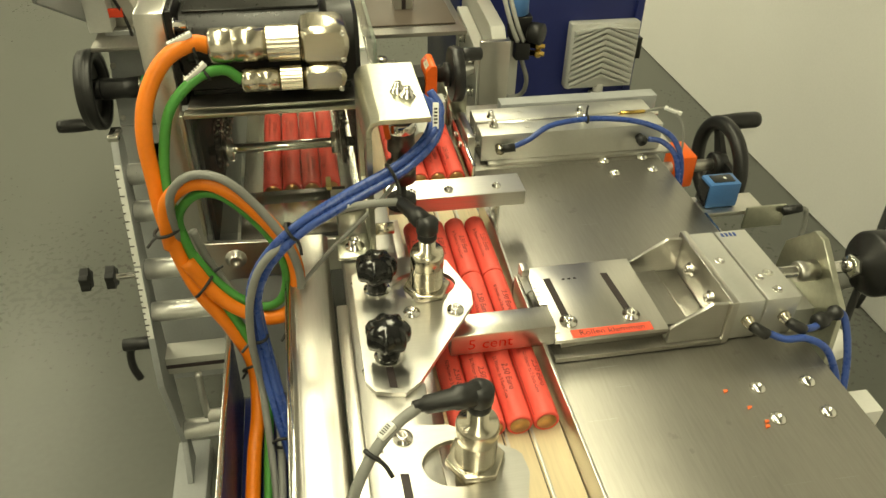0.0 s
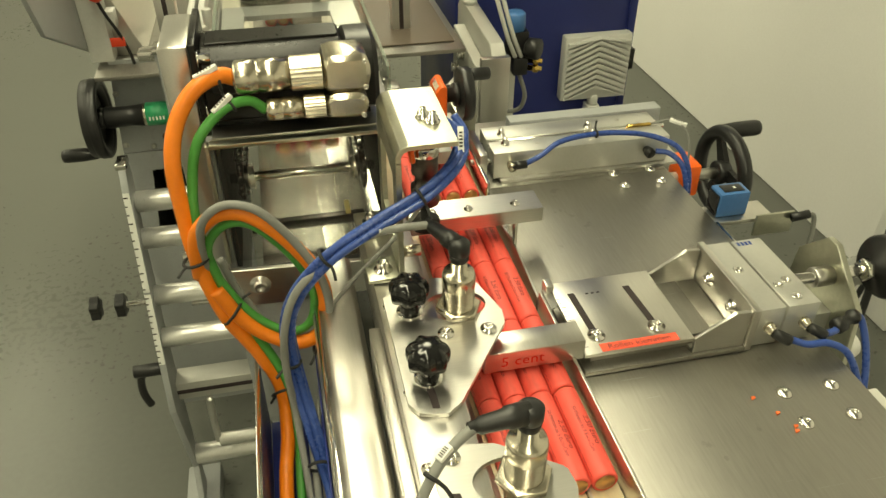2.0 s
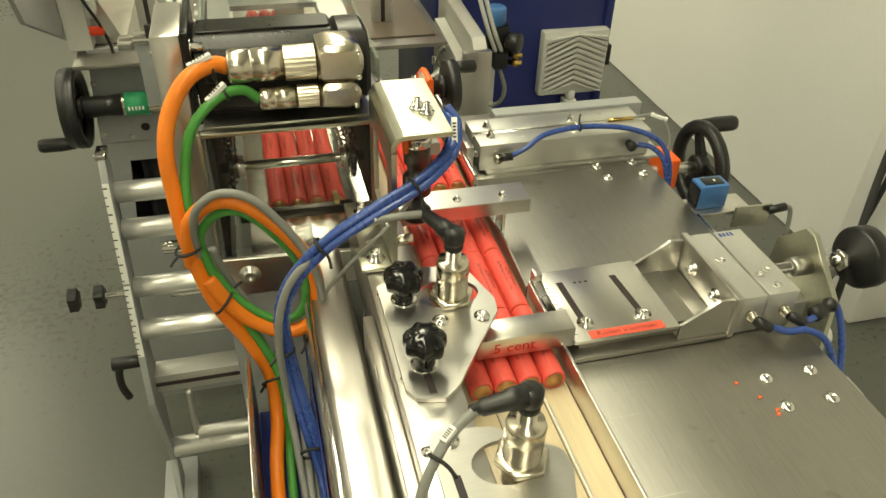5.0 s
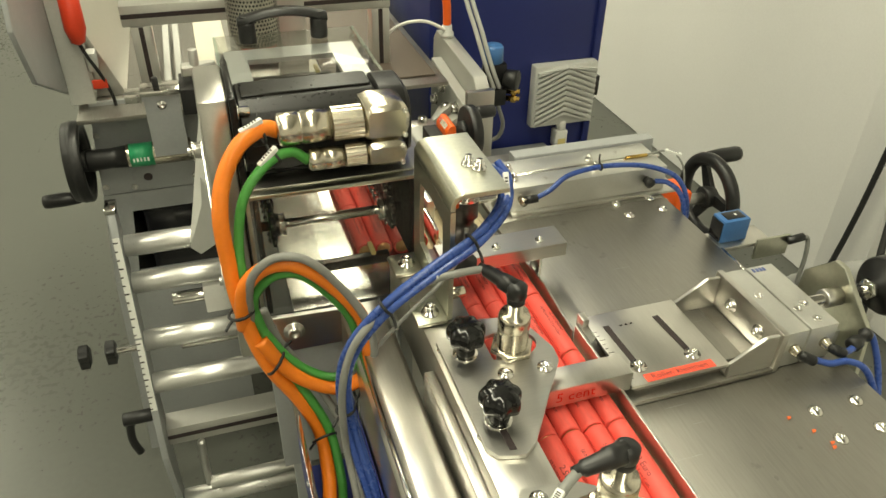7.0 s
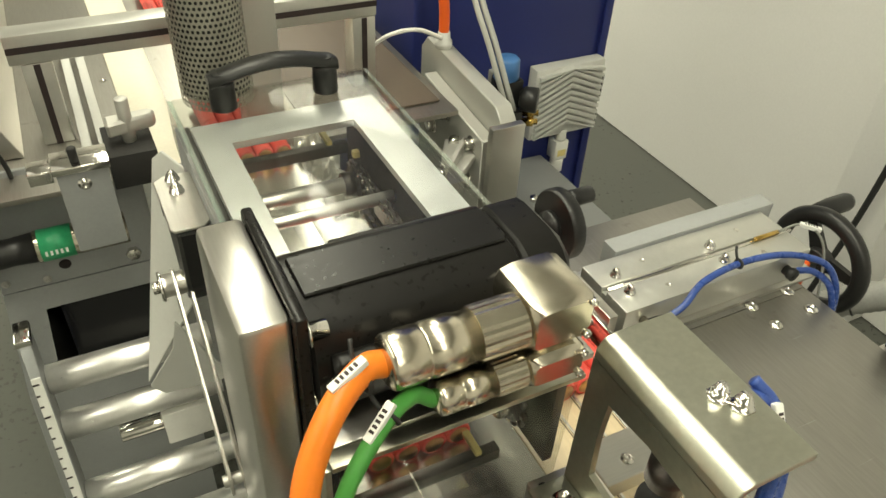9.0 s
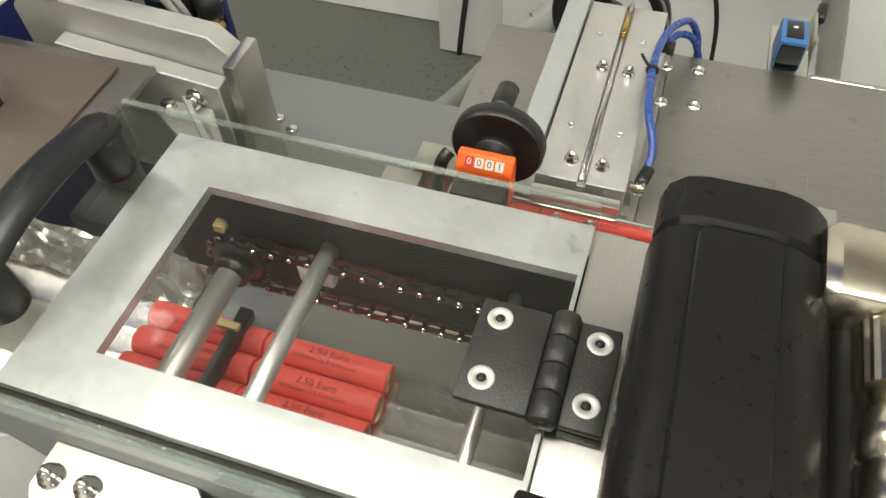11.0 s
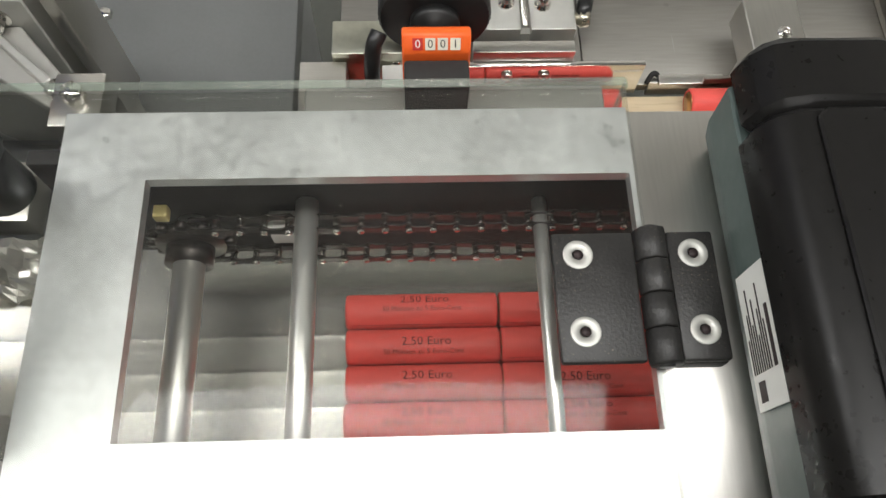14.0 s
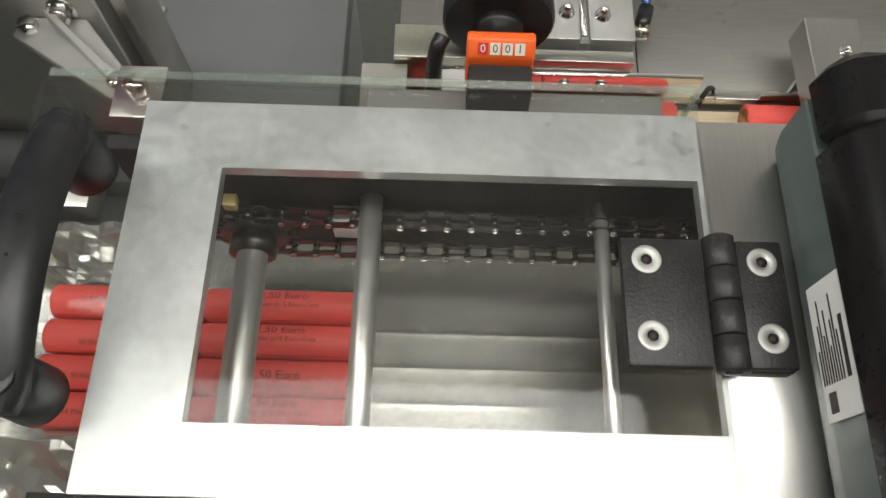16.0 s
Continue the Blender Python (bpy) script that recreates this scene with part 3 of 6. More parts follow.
def cable_tag(p, along, label="white printed cable tag", size=(0.024, 0.0055)):
    """A white sleeve with unreadable print."""
    a = Vector(along).normalized()
    q = a.to_track_quat("X", "Z").to_matrix().to_4x4()
    t = thing("cable_tag", p, label, "tag", "cable tags")
    m = Matrix.Translation(p) @ q
    part("sleeve", place(box(-size[0] / 2, size[0] / 2, -size[1] / 2, size[1] / 2, -0.0025, 0.0025, 0.0008), m), "tag", t)
    for i in range(5):
        x = -size[0] * 0.3 + i * size[0] * 0.13
        part("print_bar", place(box(x, x + size[0] * 0.07, -size[1] * 0.28, size[1] * 0.28, 0.00255, 0.0028, 0), m), "ink", t)


# ---- clamp unit on the table ----
cl = thing("roll_clamp", (0.15, -0.14, 0.941), "adjustable steel roll clamp with a slotted plate and a gusset", "clamp")
part("lower_plate", box(0.066, 0.232, -0.203, -0.095, 0.942, 0.9475, 0.0007), "plate", cl)
part("spacer", box(0.075, 0.20, -0.19, -0.11, 0.948, 0.963, 0.0006), "plate", cl)
top = box(0.064, 0.175, -0.200, -0.092, 0.9634, 0.9674, 0.0006)
part("slotted_plate", top, "steel", cl)
for x0, x1 in ((0.084, 0.082), (0.146, 0.142)):
    # The slot is a black shape on the plate, shade of its depth as colour.
    part("slot", prism([(x0 - 0.0035, -0.172), (x0 + 0.0035, -0.172), (x1 + 0.0035, -0.112), (x1 - 0.0035, -0.112)], "z", 0.9672, 0.9678, 0), "ink", cl)
    part("slot_screw", turned((x0, -0.177, 0.9678), (x0, -0.177, 1), [(0, 0.0085), (0.0015, 0.0085), (0.0016, 0.0052), (0.0045, 0.0052), (0.0052, 0.0045), (0.0052, 0.0024), (0.003, 0.0022)], 20), "bright", cl)
for i in range(12):
    part("scale_mark", box(0.0645, 0.0645 + (0.007 if i % 3 == 0 else 0.004), -0.19 + i * 0.0065, -0.1894 + i * 0.0065, 0.9676, 0.9678, 0), "ink", cl)
for i in range(3):
    part("print_bar", box(0.097 + i * 0.006, 0.100 + i * 0.006, -0.1165, -0.1145, 0.9676, 0.9678, 0), "ink", cl)
part("tongue", box(0.058, 0.066, -0.105, -0.092, 0.960, 0.975, 0.0006), "steel", cl)
for y in (-0.200, -0.098):
    part("gusset", prism([(0.176, 0.9478), (0.230, 0.9478), (0.230, 0.990), (0.214, 0.991), (0.176, 0.966)], "y", y, y + 0.004, 0.0005), "steelx", cl)
part("back_plate", box(0.2305, 0.238, -0.203, -0.088, 0.942, 0.993, 0.0008), "steel", cl)
part("floor_plate", box(0.1755, 0.230, -0.1955, -0.0985, 0.9480, 0.951, 0.0004), "steelx", cl)
for y in (-0.170, -0.125):
    part("back_bolt", socket_bolt(0.2302, y, 0.972, 0.0048, "-x", 0.006), "bright", cl)
part("arm", box(-0.032, 0.064, -0.198, -0.170, 0.962, 0.985, 0.001), "steel", cl, "square steel arm over the rolls")
part("handwriting", place(lettering("5 cent", 0.0165), pose(0.004, -0.1984, 0.9730, 90, 0, 0)), "redink", cl, "red marker handwriting")
stk = part("sticker", box(0.082, 0.160, -0.199, -0.1885, 0.9677, 0.9681, 0), "sticker", cl, "red sticker with black lettering")
part("lettering", place(lettering("Rollen klemmen", 0.0098), pose(0.121, -0.1938, 0.9683)), "ink", stk)

cy = thing("compact_cylinder", (0.27, -0.14, 0.941), "silver compact guided pneumatic cylinder with blue hoses", "pneumatic cylinder", "pneumatic cylinders")
part("body", box(0.2385, 0.268, -0.198, -0.088, 0.942, 0.988, 0.0009), "alu", cy)
part("body", box(0.2705, 0.305, -0.198, -0.088, 0.942, 0.988, 0.0009), "alu", cy)
part("groove", box(0.266, 0.272, -0.196, -0.09, 0.943, 0.981, 0), "matalu", cy)
for x, y in ((0.2525, -0.135), (0.287, -0.185), (0.279, -0.165), (0.291, -0.160)):
    part("port", turned((x, y, 0.9881), (x, y, 2), [(0, 0.0052), (0.0004, 0.005), (0.0004, 0.003), (-0.004, 0.003)], 16), "bright", cy)
for i in range(4):
    part("print_bar", box(0.2745 + i * 0.0045, 0.277 + i * 0.0045, -0.098, -0.092, 0.9881, 0.9884, 0), "bluehose", cy)
for x, r in ((0.254, 0), (0.292, 1)):
    c = Vector((x, -0.1985, 0.966))
    part("fitting", turned(c, c + Vector((0, -1, 0)), [(0, 0.006), (0.004, 0.006), (0.0045, 0.0048), (0.009, 0.0048)], 16), "nickel", cy)
    b = turned(c + Vector((0, -0.009, 0)), c + Vector((1.0, -0.7, -0.4)), [(0, 0.005), (0.006, 0.0056), (0.016, 0.0056), (0.018, 0.0045)], 16)
    part("elbow", b, "black", cy)
part("hose", tube([(0.270, -0.214, 0.960), (0.285, -0.221, 0.957), (0.305, -0.225, 0.958), (0.325, -0.235, 0.945), (0.338, -0.255, 0.90), (0.345, -0.27, 0.84), (0.34, -0.28, 0.75)], 0.0036), "bluehose", cy)
part("hose", tube([(0.308, -0.214, 0.960), (0.322, -0.21, 0.958), (0.345, -0.20, 0.962), (0.360, -0.20, 0.955), (0.362, -0.222, 0.92), (0.352, -0.25, 0.87), (0.345, -0.275, 0.80), (0.34, -0.28, 0.74)], 0.0036), "bluehose", cy)
part("valve", turned((0.322, -0.207, 0.958), (0.36, -0.196, 0.964), [(0, 0.005), (0.003, 0.008), (0.013, 0.008), (0.014, 0.0055), (0.024, 0.0055), (0.026, 0.008), (0.031, 0.007)], 16), "black", cy)

ad = thing("adjusting_spindle", (0.36, -0.14, 0.90), "steel spindle in an upright plate with a black knob", "spindle")
part("upright_plate", prism([(-0.205, 0.83), (-0.075, 0.83), (-0.085, 0.965), (-0.120, 1.002), (-0.135, 1.002), (-0.19, 0.955)], "x", 0.362, 0.369, 0.0008), "zincy", ad)
part("foot", box(0.319, 0.362, -0.16, -0.10, 0.90, 0.932, 0.001), "matalu", ad)
part("spindle", cyl((0.3055, -0.140, 0.967), (0.425, -0.140, 0.967), 0.0065), "bright", ad)
part("bush", turned((0.340, -0.140, 0.967), (1, -0.140, 0.967), [(0, 0.010), (0.001, 0.011), (0.0215, 0.011)], 24), "steel", ad)
part("nut", hexnut((0.400, -0.140, 0.967), (0.409, -0.140, 0.967), 0.0125), "bright", ad)
part("knob", turned((0.412, -0.140, 0.967), (1, -0.140, 0.967), [(0, 0.010), (0.004, 0.012), (0.008, 0.032), (0.012, 0.035), (0.028, 0.035), (0.033, 0.030), (0.034, 0.012)], 32), "black", ad)
part("stud", socket_bolt(0.3695, -0.165, 0.95, 0.005, "x", 0.006), "bright", ad)
lw = thing("lower_duct", (0.45, -0.1, 0.6), "white perforated duct below the table edge", "duct")
part("duct", cyl((0.42, -0.06, 0.72), (0.56, -0.02, 0.72), 0.022, 0.002), "white", lw)
part("bracket", box(0.42, 0.60, -0.10, -0.06, 0.60, 0.66, 0.002), "white", lw)
part("support", box(0.50, 0.53, -0.10, 0.03, 0.0, 0.6995, 0.001), "white", lw)


# ---- guided cylinder that pushes the rolls sideways ----
gc = thing("guided_cylinder", (0.19, 0.195, 0.941), "flat silver guided pneumatic cylinder with a blue hose", "pneumatic cylinder", "pneumatic cylinders")
part("base_plate", box(0.085, 0.345, 0.152, 0.262, 0.9414, 0.946, 0.0006), "steelx", gc)
part("body", box(0.076, 0.322, 0.158, 0.1905, 0.9465, 0.984, 0.001), "alu", gc)
part("body", box(0.076, 0.322, 0.1975, 0.232, 0.9465, 0.984, 0.001), "alu", gc)
part("groove", box(0.077, 0.321, 0.190, 0.198, 0.9465, 0.978, 0), "matalu", gc)
part("piston_strip", cyl((0.08, 0.194, 0.981), (0.33, 0.194, 0.981), 0.0026), "bright", gc)
part("switch", cyl((0.275, 0.194, 0.9845), (0.31, 0.194, 0.9845), 0.0027), "brass", gc)
part("rear_plate", box(0.12, 0.345, 0.2345, 0.256, 0.952, 0.987, 0.0008), "greypaint", gc)
for x, y in ((0.099, 0.207), (0.097, 0.181), (0.221, 0.204), (0.219, 0.180)):
    part("tip_bolt", turned((x, y, 0.984), (x, y, 2), [(0, 0.006), (0.0015, 0.006), (0.002, 0.0045), (0.006, 0.0045), (0.0085, 0.003), (0.010, 0.0015)], 16), "bright", gc)
for x in (0.14, 0.27):
    for y in (0.174, 0.216):
        part("port", turned((x, y, 0.9841), (x, y, 2), [(0, 0.0034), (0.0003, 0.0034), (0.0003, 0.002), (-0.003, 0.002)], 12), "steel", gc)
part("fitting", turned((0.098, 0.157, 0.968), (0.098, 0, 0.968), [(0, 0.0045), (0.005, 0.0045), (0.006, 0.006), (0.013, 0.006)], 14), "nickel", gc)
part("elbow", turned((0.098, 0.149, 0.969), (0.14, 0.138, 0.976), [(0, 0.005), (0.008, 0.0058), (0.02, 0.0055)], 14), "black", gc)
part("hose", tube([(0.114, 0.145, 0.972), (0.135, 0.145, 0.982), (0.165, 0.155, 0.994), (0.215, 0.160, 0.997), (0.265, 0.157, 0.994), (0.300, 0.147, 0.988), (0.326, 0.134, 0.975), (0.339, 0.122, 0.945), (0.341, 0.115, 0.90), (0.335, 0.10, 0.84)], 0.0036), "bluehose", gc)
part("hose", tube([(0.30, 0.150, 0.967), (0.318, 0.142, 0.965), (0.332, 0.126, 0.95), (0.336, 0.112, 0.91), (0.33, 0.10, 0.84)], 0.0036), "bluehose", gc)
part("fitting", turned((0.290, 0.157, 0.967), (0.290, 0, 0.967), [(0, 0.0055), (0.006, 0.0055), (0.007, 0.007), (0.013, 0.007)], 14), "black", gc)
part("switch_lead", tube([(0.31, 0.194, 0.985), (0.335, 0.19, 0.99), (0.35, 0.175, 0.985), (0.356, 0.16, 0.96), (0.35, 0.14, 0.90)], 0.0015, 8), "greycable", gc)
cable_tie((0.215, 0.160, 0.997), (1, 0, 0), 0.0045)
cable_tag((0.345, 0.182, 0.989), (1, -0.8, -0.2))

# the pusher slides along x; built at its rest place
pu = thing("pusher", (0.06, 0.2, 0.95), "steel pusher plate on three guide rods", "pusher")
part("push_plate", box(0.0535, 0.0575, 0.108, 0.318, 0.9368, 0.972, 0.0005), "bright", pu)
part("flange", box(0.058, 0.068, 0.16, 0.232, 0.9475, 0.982, 0.0008), "steel", pu)
for y in (0.180, 0.207):
    part("flange_bolt", socket_bolt(0.0532, y, 0.962, 0.004, "-x", 0.003, washer=False), "steel", pu)
for y, r in ((0.172, 0.0045), (0.194, 0.0035), (0.216, 0.0045)):
    part("guide_rod", cyl((0.0682, y, 0.965), (0.235, y, 0.965), r), "bright", pu)

# ---- handwheels ----
def handwheel(cx, cy_, cz, r, side, handle, label, group="handwheels"):
    """A spoked wheel on an x shaft; side +1: its handle points to +x."""
    w = thing("handwheel", (cx, cy_, cz), label, "handwheel", group)
    part("rim", ring((cx, cy_, cz), (1, 0, 0), r, r * 0.175, 48, 12), "black", w)
    b = turned((cx - side * 0.012, cy_, cz), (cx + side, cy_, cz), [(0, r * 0.26), (0.002, r * 0.3), (0.02, r * 0.28), (0.024, r * 0.2)], 24)
    part("hub", b, "black", w)
    for k in range(3):
        a = handle + k * 2 * math.pi / 3
        d = Vector((0, math.cos(a), math.sin(a)))
        n = Vector((0, -d.z, d.y))
        c = Vector((cx, cy_, cz))
        bm = bmesh.new()
        lo = [bm.verts.new(c + d * (r * 0.2) + n * (s * r * 0.16) + Vector((side * h, 0, 0))) for s in (-1, 1) for h in (0.0, 0.009)]
        hi = [bm.verts.new(c + d * (r * 0.94) + n * (s * r * 0.10) + Vector((side * h, 0, 0))) for s in (-1, 1) for h in (0.0, 0.007)]
        for q in ((0, 1, 3, 2),):
            bm.faces.new([lo[i] for i in q])
            bm.faces.new([hi[i] for i in q][::-1])
        for i, j in ((0, 1), (1, 3), (3, 2), (2, 0)):
            bm.faces.new((lo[i], hi[i], hi[j], lo[j]))
        bmesh.ops.recalc_face_normals(bm, faces=bm.faces[:])
        part("spoke", bm, "black", w)
    h = Vector((cx + side * 0.004, cy_ + math.cos(handle) * r, cz + math.sin(handle) * r))
    part("grip", turned(h, h + Vector((side, 0, 0)), [(0, 0.006), (0.006, 0.0105), (0.03, 0.0125), (0.058, 0.0125), (0.064, 0.011), (0.066, 0.007)], 20), "black", w)
    return w


wr = handwheel(0.462, 0.224, 0.872, 0.062, 1, 1.0, "black spoked handwheel on the table drive")
part("shaft", cyl((0.345, 0.224, 0.872), (0.452, 0.224, 0.872), 0.009), "steel", wr)
part("position_counter", box(0.385, 0.412, 0.20, 0.25, 0.85, 0.902, 0.004), "counter", wr, "orange position counter")
part("bearing_block", box(0.319, 0.352, 0.195, 0.255, 0.84, 0.905, 0.002), "matalu", wr)
WX, WY, WZ = -0.514, 0.676, 0.845
wl = handwheel(WX, WY, WZ, 0.062, -1, 4.1, "black handwheel on a steel shaft with a green label")
part("drum", turned((WX - 0.016, WY, WZ), (1, WY, WZ), [(0, 0.058), (0, 0.0685), (0.002, 0.0705), (0.026, 0.0725), (0.029, 0.0705), (0.029, 0.060), (0.014, 0.058), (0.012, 0.015)], 48), "black", wl, "deep dished black rim")
part("collar", turned((WX + 0.012, WY, WZ), (1, WY, WZ), [(0, 0.019), (0.004, 0.020), (0.040, 0.018), (0.066, 0.020)], 24), "black", wl)
part("sleeve", cyl((WX + 0.079, WY, WZ), (WX + 0.190, WY, WZ), 0.021), "nickel", wl)
part("label_band", turned((WX + 0.084, WY, WZ), (1, WY, WZ), [(0, 0.0214), (0.040, 0.0214)], 24), "greentape", wl, "green label band")
for k in range(5):
    part("print_bar", box(WX + 0.089 + k * 0.006, WX + 0.092 + k * 0.006, WY - 0.0217, WY - 0.0213, WZ - 0.003, WZ + 0.004, 0), "tag", wl)

# photo sensor on a bracket
ps = thing("photo_sensor", (0.34, 0.035, 0.94), "small blue photoelectric sensor on a steel bracket", "sensor")
part("housing", box(0.326, 0.366, 0.022, 0.048, 0.938, 0.971, 0.002), "sensorblue", ps)
part("lens", box(0.3235, 0.326, 0.024, 0.046, 0.940, 0.968, 0.0006), "glassdark", ps)
part("top_panel", box(0.333, 0.360, 0.027, 0.043, 0.9711, 0.9722, 0.0003), "black", ps)
part("indicator", box(0.348, 0.351, 0.033, 0.037, 0.9722, 0.9727, 0), "tag", ps)
part("bracket", box(0.319, 0.40, 0.012, 0.050, 0.932, 0.9375, 0.0007), "steel", ps)
part("tab", box(0.372, 0.424, 0.006, 0.0095, 0.915, 0.945, 0.0006), "zincy", ps)
part("plug", cyl((0.418, 0.003, 0.938), (0.44, 0.000, 0.943), 0.0055), "black", ps)
part("lead", tube([(0.438, 0.0, 0.943), (0.448, 0.0, 0.937), (0.449, -0.005, 0.91), (0.445, -0.01, 0.86), (0.43, -0.03, 0.78)], 0.003), "greycable", ps)
part("rod", cyl((0.3195, 0.010, 0.9385), (0.3195, -0.085, 0.9385), 0.0035), "bright", ps)


# ---- chain housing with front window and lid ----
ho = thing("chain_housing", (-0.16, 0.2, 0.92), "steel housing of the roll feeder with a clear front window", "machine housing")
outline = [(-0.226, 0.922), (-0.067, 0.922), (-0.067, 0.9345)]
for c in (-0.1185, -0.142, -0.1655, -0.189):
    outline += [(c + 0.0117 * math.cos(a), 0.9345 - 0.0002 * math.sin(a)) for a in (math.pi * q / 8 for q in range(1, 8))] + [(c - 0.01175, 0.9345)]
part("lane_floor", prism(outline + [(-0.226, 0.9345)], "y", 0.045, 0.664, 0), "lane", ho, "brushed steel lane floor with shallow grooves")
part("side_plate", box(-0.262, -0.255, 0.045, 0.46, 0.80, 1.096, 0.001), "covergrey", ho)
part("top_plate", box(-0.2545, -0.066, 0.046, 0.170, 1.0945, 1.100, 0.0008), "steelx", ho)
# Near-black sheets: the shade inside the housing is put into their colour.
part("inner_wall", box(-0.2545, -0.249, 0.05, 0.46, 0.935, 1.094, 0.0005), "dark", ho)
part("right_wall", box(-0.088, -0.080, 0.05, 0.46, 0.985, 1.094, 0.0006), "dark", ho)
part("lower_front", prism([(-0.262, 0.900), (-0.11, 0.900), (-0.11, 0.944), (-0.262, 0.952)], "y", 0.020, 0.026, 0.0006), "steelx", ho)
# The deflector below the window carries its shade in the same near-black.
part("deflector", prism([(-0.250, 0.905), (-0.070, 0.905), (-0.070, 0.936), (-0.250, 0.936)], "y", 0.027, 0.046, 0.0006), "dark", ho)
part("lower_panel", box(-0.262, -0.135, 0.0265, 0.045, 0.70, 0.899, 0.001), "greypaint", ho)
part("window_sheet", prism([(-0.258, 0.953), (-0.090, 0.950), (-0.084, 1.094), (-0.258, 1.094)], "y", 0.036, 0.040, 0), "acrylic", ho, "clear front window").visible_shadow = False
part("window_edge", box(-0.2625, -0.2585, 0.033, 0.045, 0.953, 1.098, 0.0006), "zincy", ho)
part("window_edge", box(-0.258, -0.082, 0.033, 0.0455, 1.0945, 1.099, 0.0006), "zincy", ho)
for x, z in ((-0.231, 0.929), (-0.150, 0.929)):
    part("front_bolt", socket_bolt(x, 0.0198, z, 0.0075, "-y", 0.007), "steel", ho)
part("inner_leg", box(-0.25, -0.235, 0.05, 0.065, 0.0, 0.7, 0.001), "greypaint", ho)
part("inner_leg", box(-0.10, -0.085, 0.05, 0.065, 0.0, 0.9215, 0.001), "greypaint", ho)

# shafts, sprockets and chains
for y, z, r, m, nm in ((0.085, 1.030, 0.0055, "bright", "front_shaft"), (0.332, 1.052, 0.0062, "rod", "cross_rod"), (0.398, 1.030, 0.0085, "alu", "rear_shaft"), (0.208, 1.050, 0.004, "rod", "cross_rod")):
    sh = thing(nm, (-0.17, y, z), "turned steel cross shaft inside the feeder", "shaft", "shafts")
    part("rod", cyl((-0.248, y, z), (-0.089, y, z), r), m, sh)
    if "shaft" in nm:
        for x in (-0.236, -0.102):
            b = turned((x - 0.003, y, z), (1, y, z), [(0, 0.019), (0.006, 0.019)], 20)
            for k in range(12):
                a = 2 * math.pi * k / 12
                b = cyl((x - 0.002, y + 0.021 * math.cos(a), z + 0.021 * math.sin(a)), (x + 0.002, y + 0.021 * math.cos(a), z + 0.021 * math.sin(a)), 0.0035, 0.0004, 8, b)
            part("sprocket", b, "chain", sh)
            part("collar", turned((x + (0.004 if x < -0.2 else -0.014), y, z), (1, y, z), [(0, 0.013), (0.010, 0.013)], 20), "bright" if y < 0.1 else "chain", sh)
for x in (-0.236, -0.102):
    cn = thing("roller_chain", (x, 0.24, 1.03), "oiled steel roller chain of the feeder", "chain", "chains")
    plates, pins = bmesh.new(), bmesh.new()
    n = int((0.398 - 0.085) / 0.0127)
    for run in (1.051, 1.009):
        for i in range(n):
            y = 0.0875 + i * 0.0127
            o = 0.0028 if i % 2 else 0.0040
            for s in (-1, 1):
                plates = prism([(y - 0.002, run - 0.002), (y + 0.001, run - 0.0042), (y + 0.0035, run - 0.0030), (y + 0.0092, run - 0.0030), (y + 0.0117, run - 0.0042), (y + 0.0147, run - 0.002),
                                (y + 0.0147, run + 0.002), (y + 0.0117, run + 0.0042), (y + 0.0092, run + 0.0030), (y + 0.0035, run + 0.0030), (y + 0.001, run + 0.0042), (y - 0.002, run + 0.002)],
                               "x", x + s * o - 0.0005, x + s * o + 0.0005, 0, plates)
            pins = cyl((x - 0.0058, y, run), (x + 0.0058, y, run), 0.0019, 0.0003, 8, pins)
    part("link_plates", plates, "chain", cn)
    part("pins", pins, "bright", cn)
cleat = thing("chain_cleat", (-0.098, 0.405, 1.06), "small yellow plastic cleat on the chain", "cleat")
part("block", box(-0.102, -0.095, 0.402, 0.409, 1.056, 1.063, 0.0006), "yellow", cleat)
white_block = solo("tensioner", box(-0.1, -0.0885, 0.33, 0.355, 1.02, 1.04, 0.001), "white", "white plastic chain tensioner", "tensioner")

# flight bars that travel round the chain loop; built at the origin
FLIGHTS = []
for k in range(2):
    fb = thing("flight_bar", (0, 0, 0), "dark flight bar with a yellow cleat carried by the chains", "flight bar", "flight bars")
    part("bar", box(-0.066, 0.066, -0.005, 0.005, -0.006, 0.006, 0.0008), "chain", fb)
    part("cleat", box(0.044, 0.050, -0.004, 0.020, 0.0062, 0.011, 0.001), "yellow", fb)
    FLIGHTS.append(fb)

# lid: worn frame, acrylic sheet, handle, hinge
ld = thing("feeder_lid", (-0.155, 0.32, 1.10), "hinged lid of clear acrylic on a worn zinc frame", "lid")
part("frame", holed([(-0.250, 0.171), (-0.066, 0.171), (-0.066, 0.4395), (-0.250, 0.4395)], [(-0.221, 0.1735), (-0.102, 0.1735), (-0.102, 0.3985), (-0.221, 0.3985)], "z", 1.0965, 1.1035), "frame", ld, "worn zinc frame with scratches")
sheet = part("cover_sheet", box(-0.256, -0.058, 0.171, 0.488, 1.104, 1.109, 0.0012), "acrylic", ld, "clear acrylic sheet")
sheet.visible_shadow = False
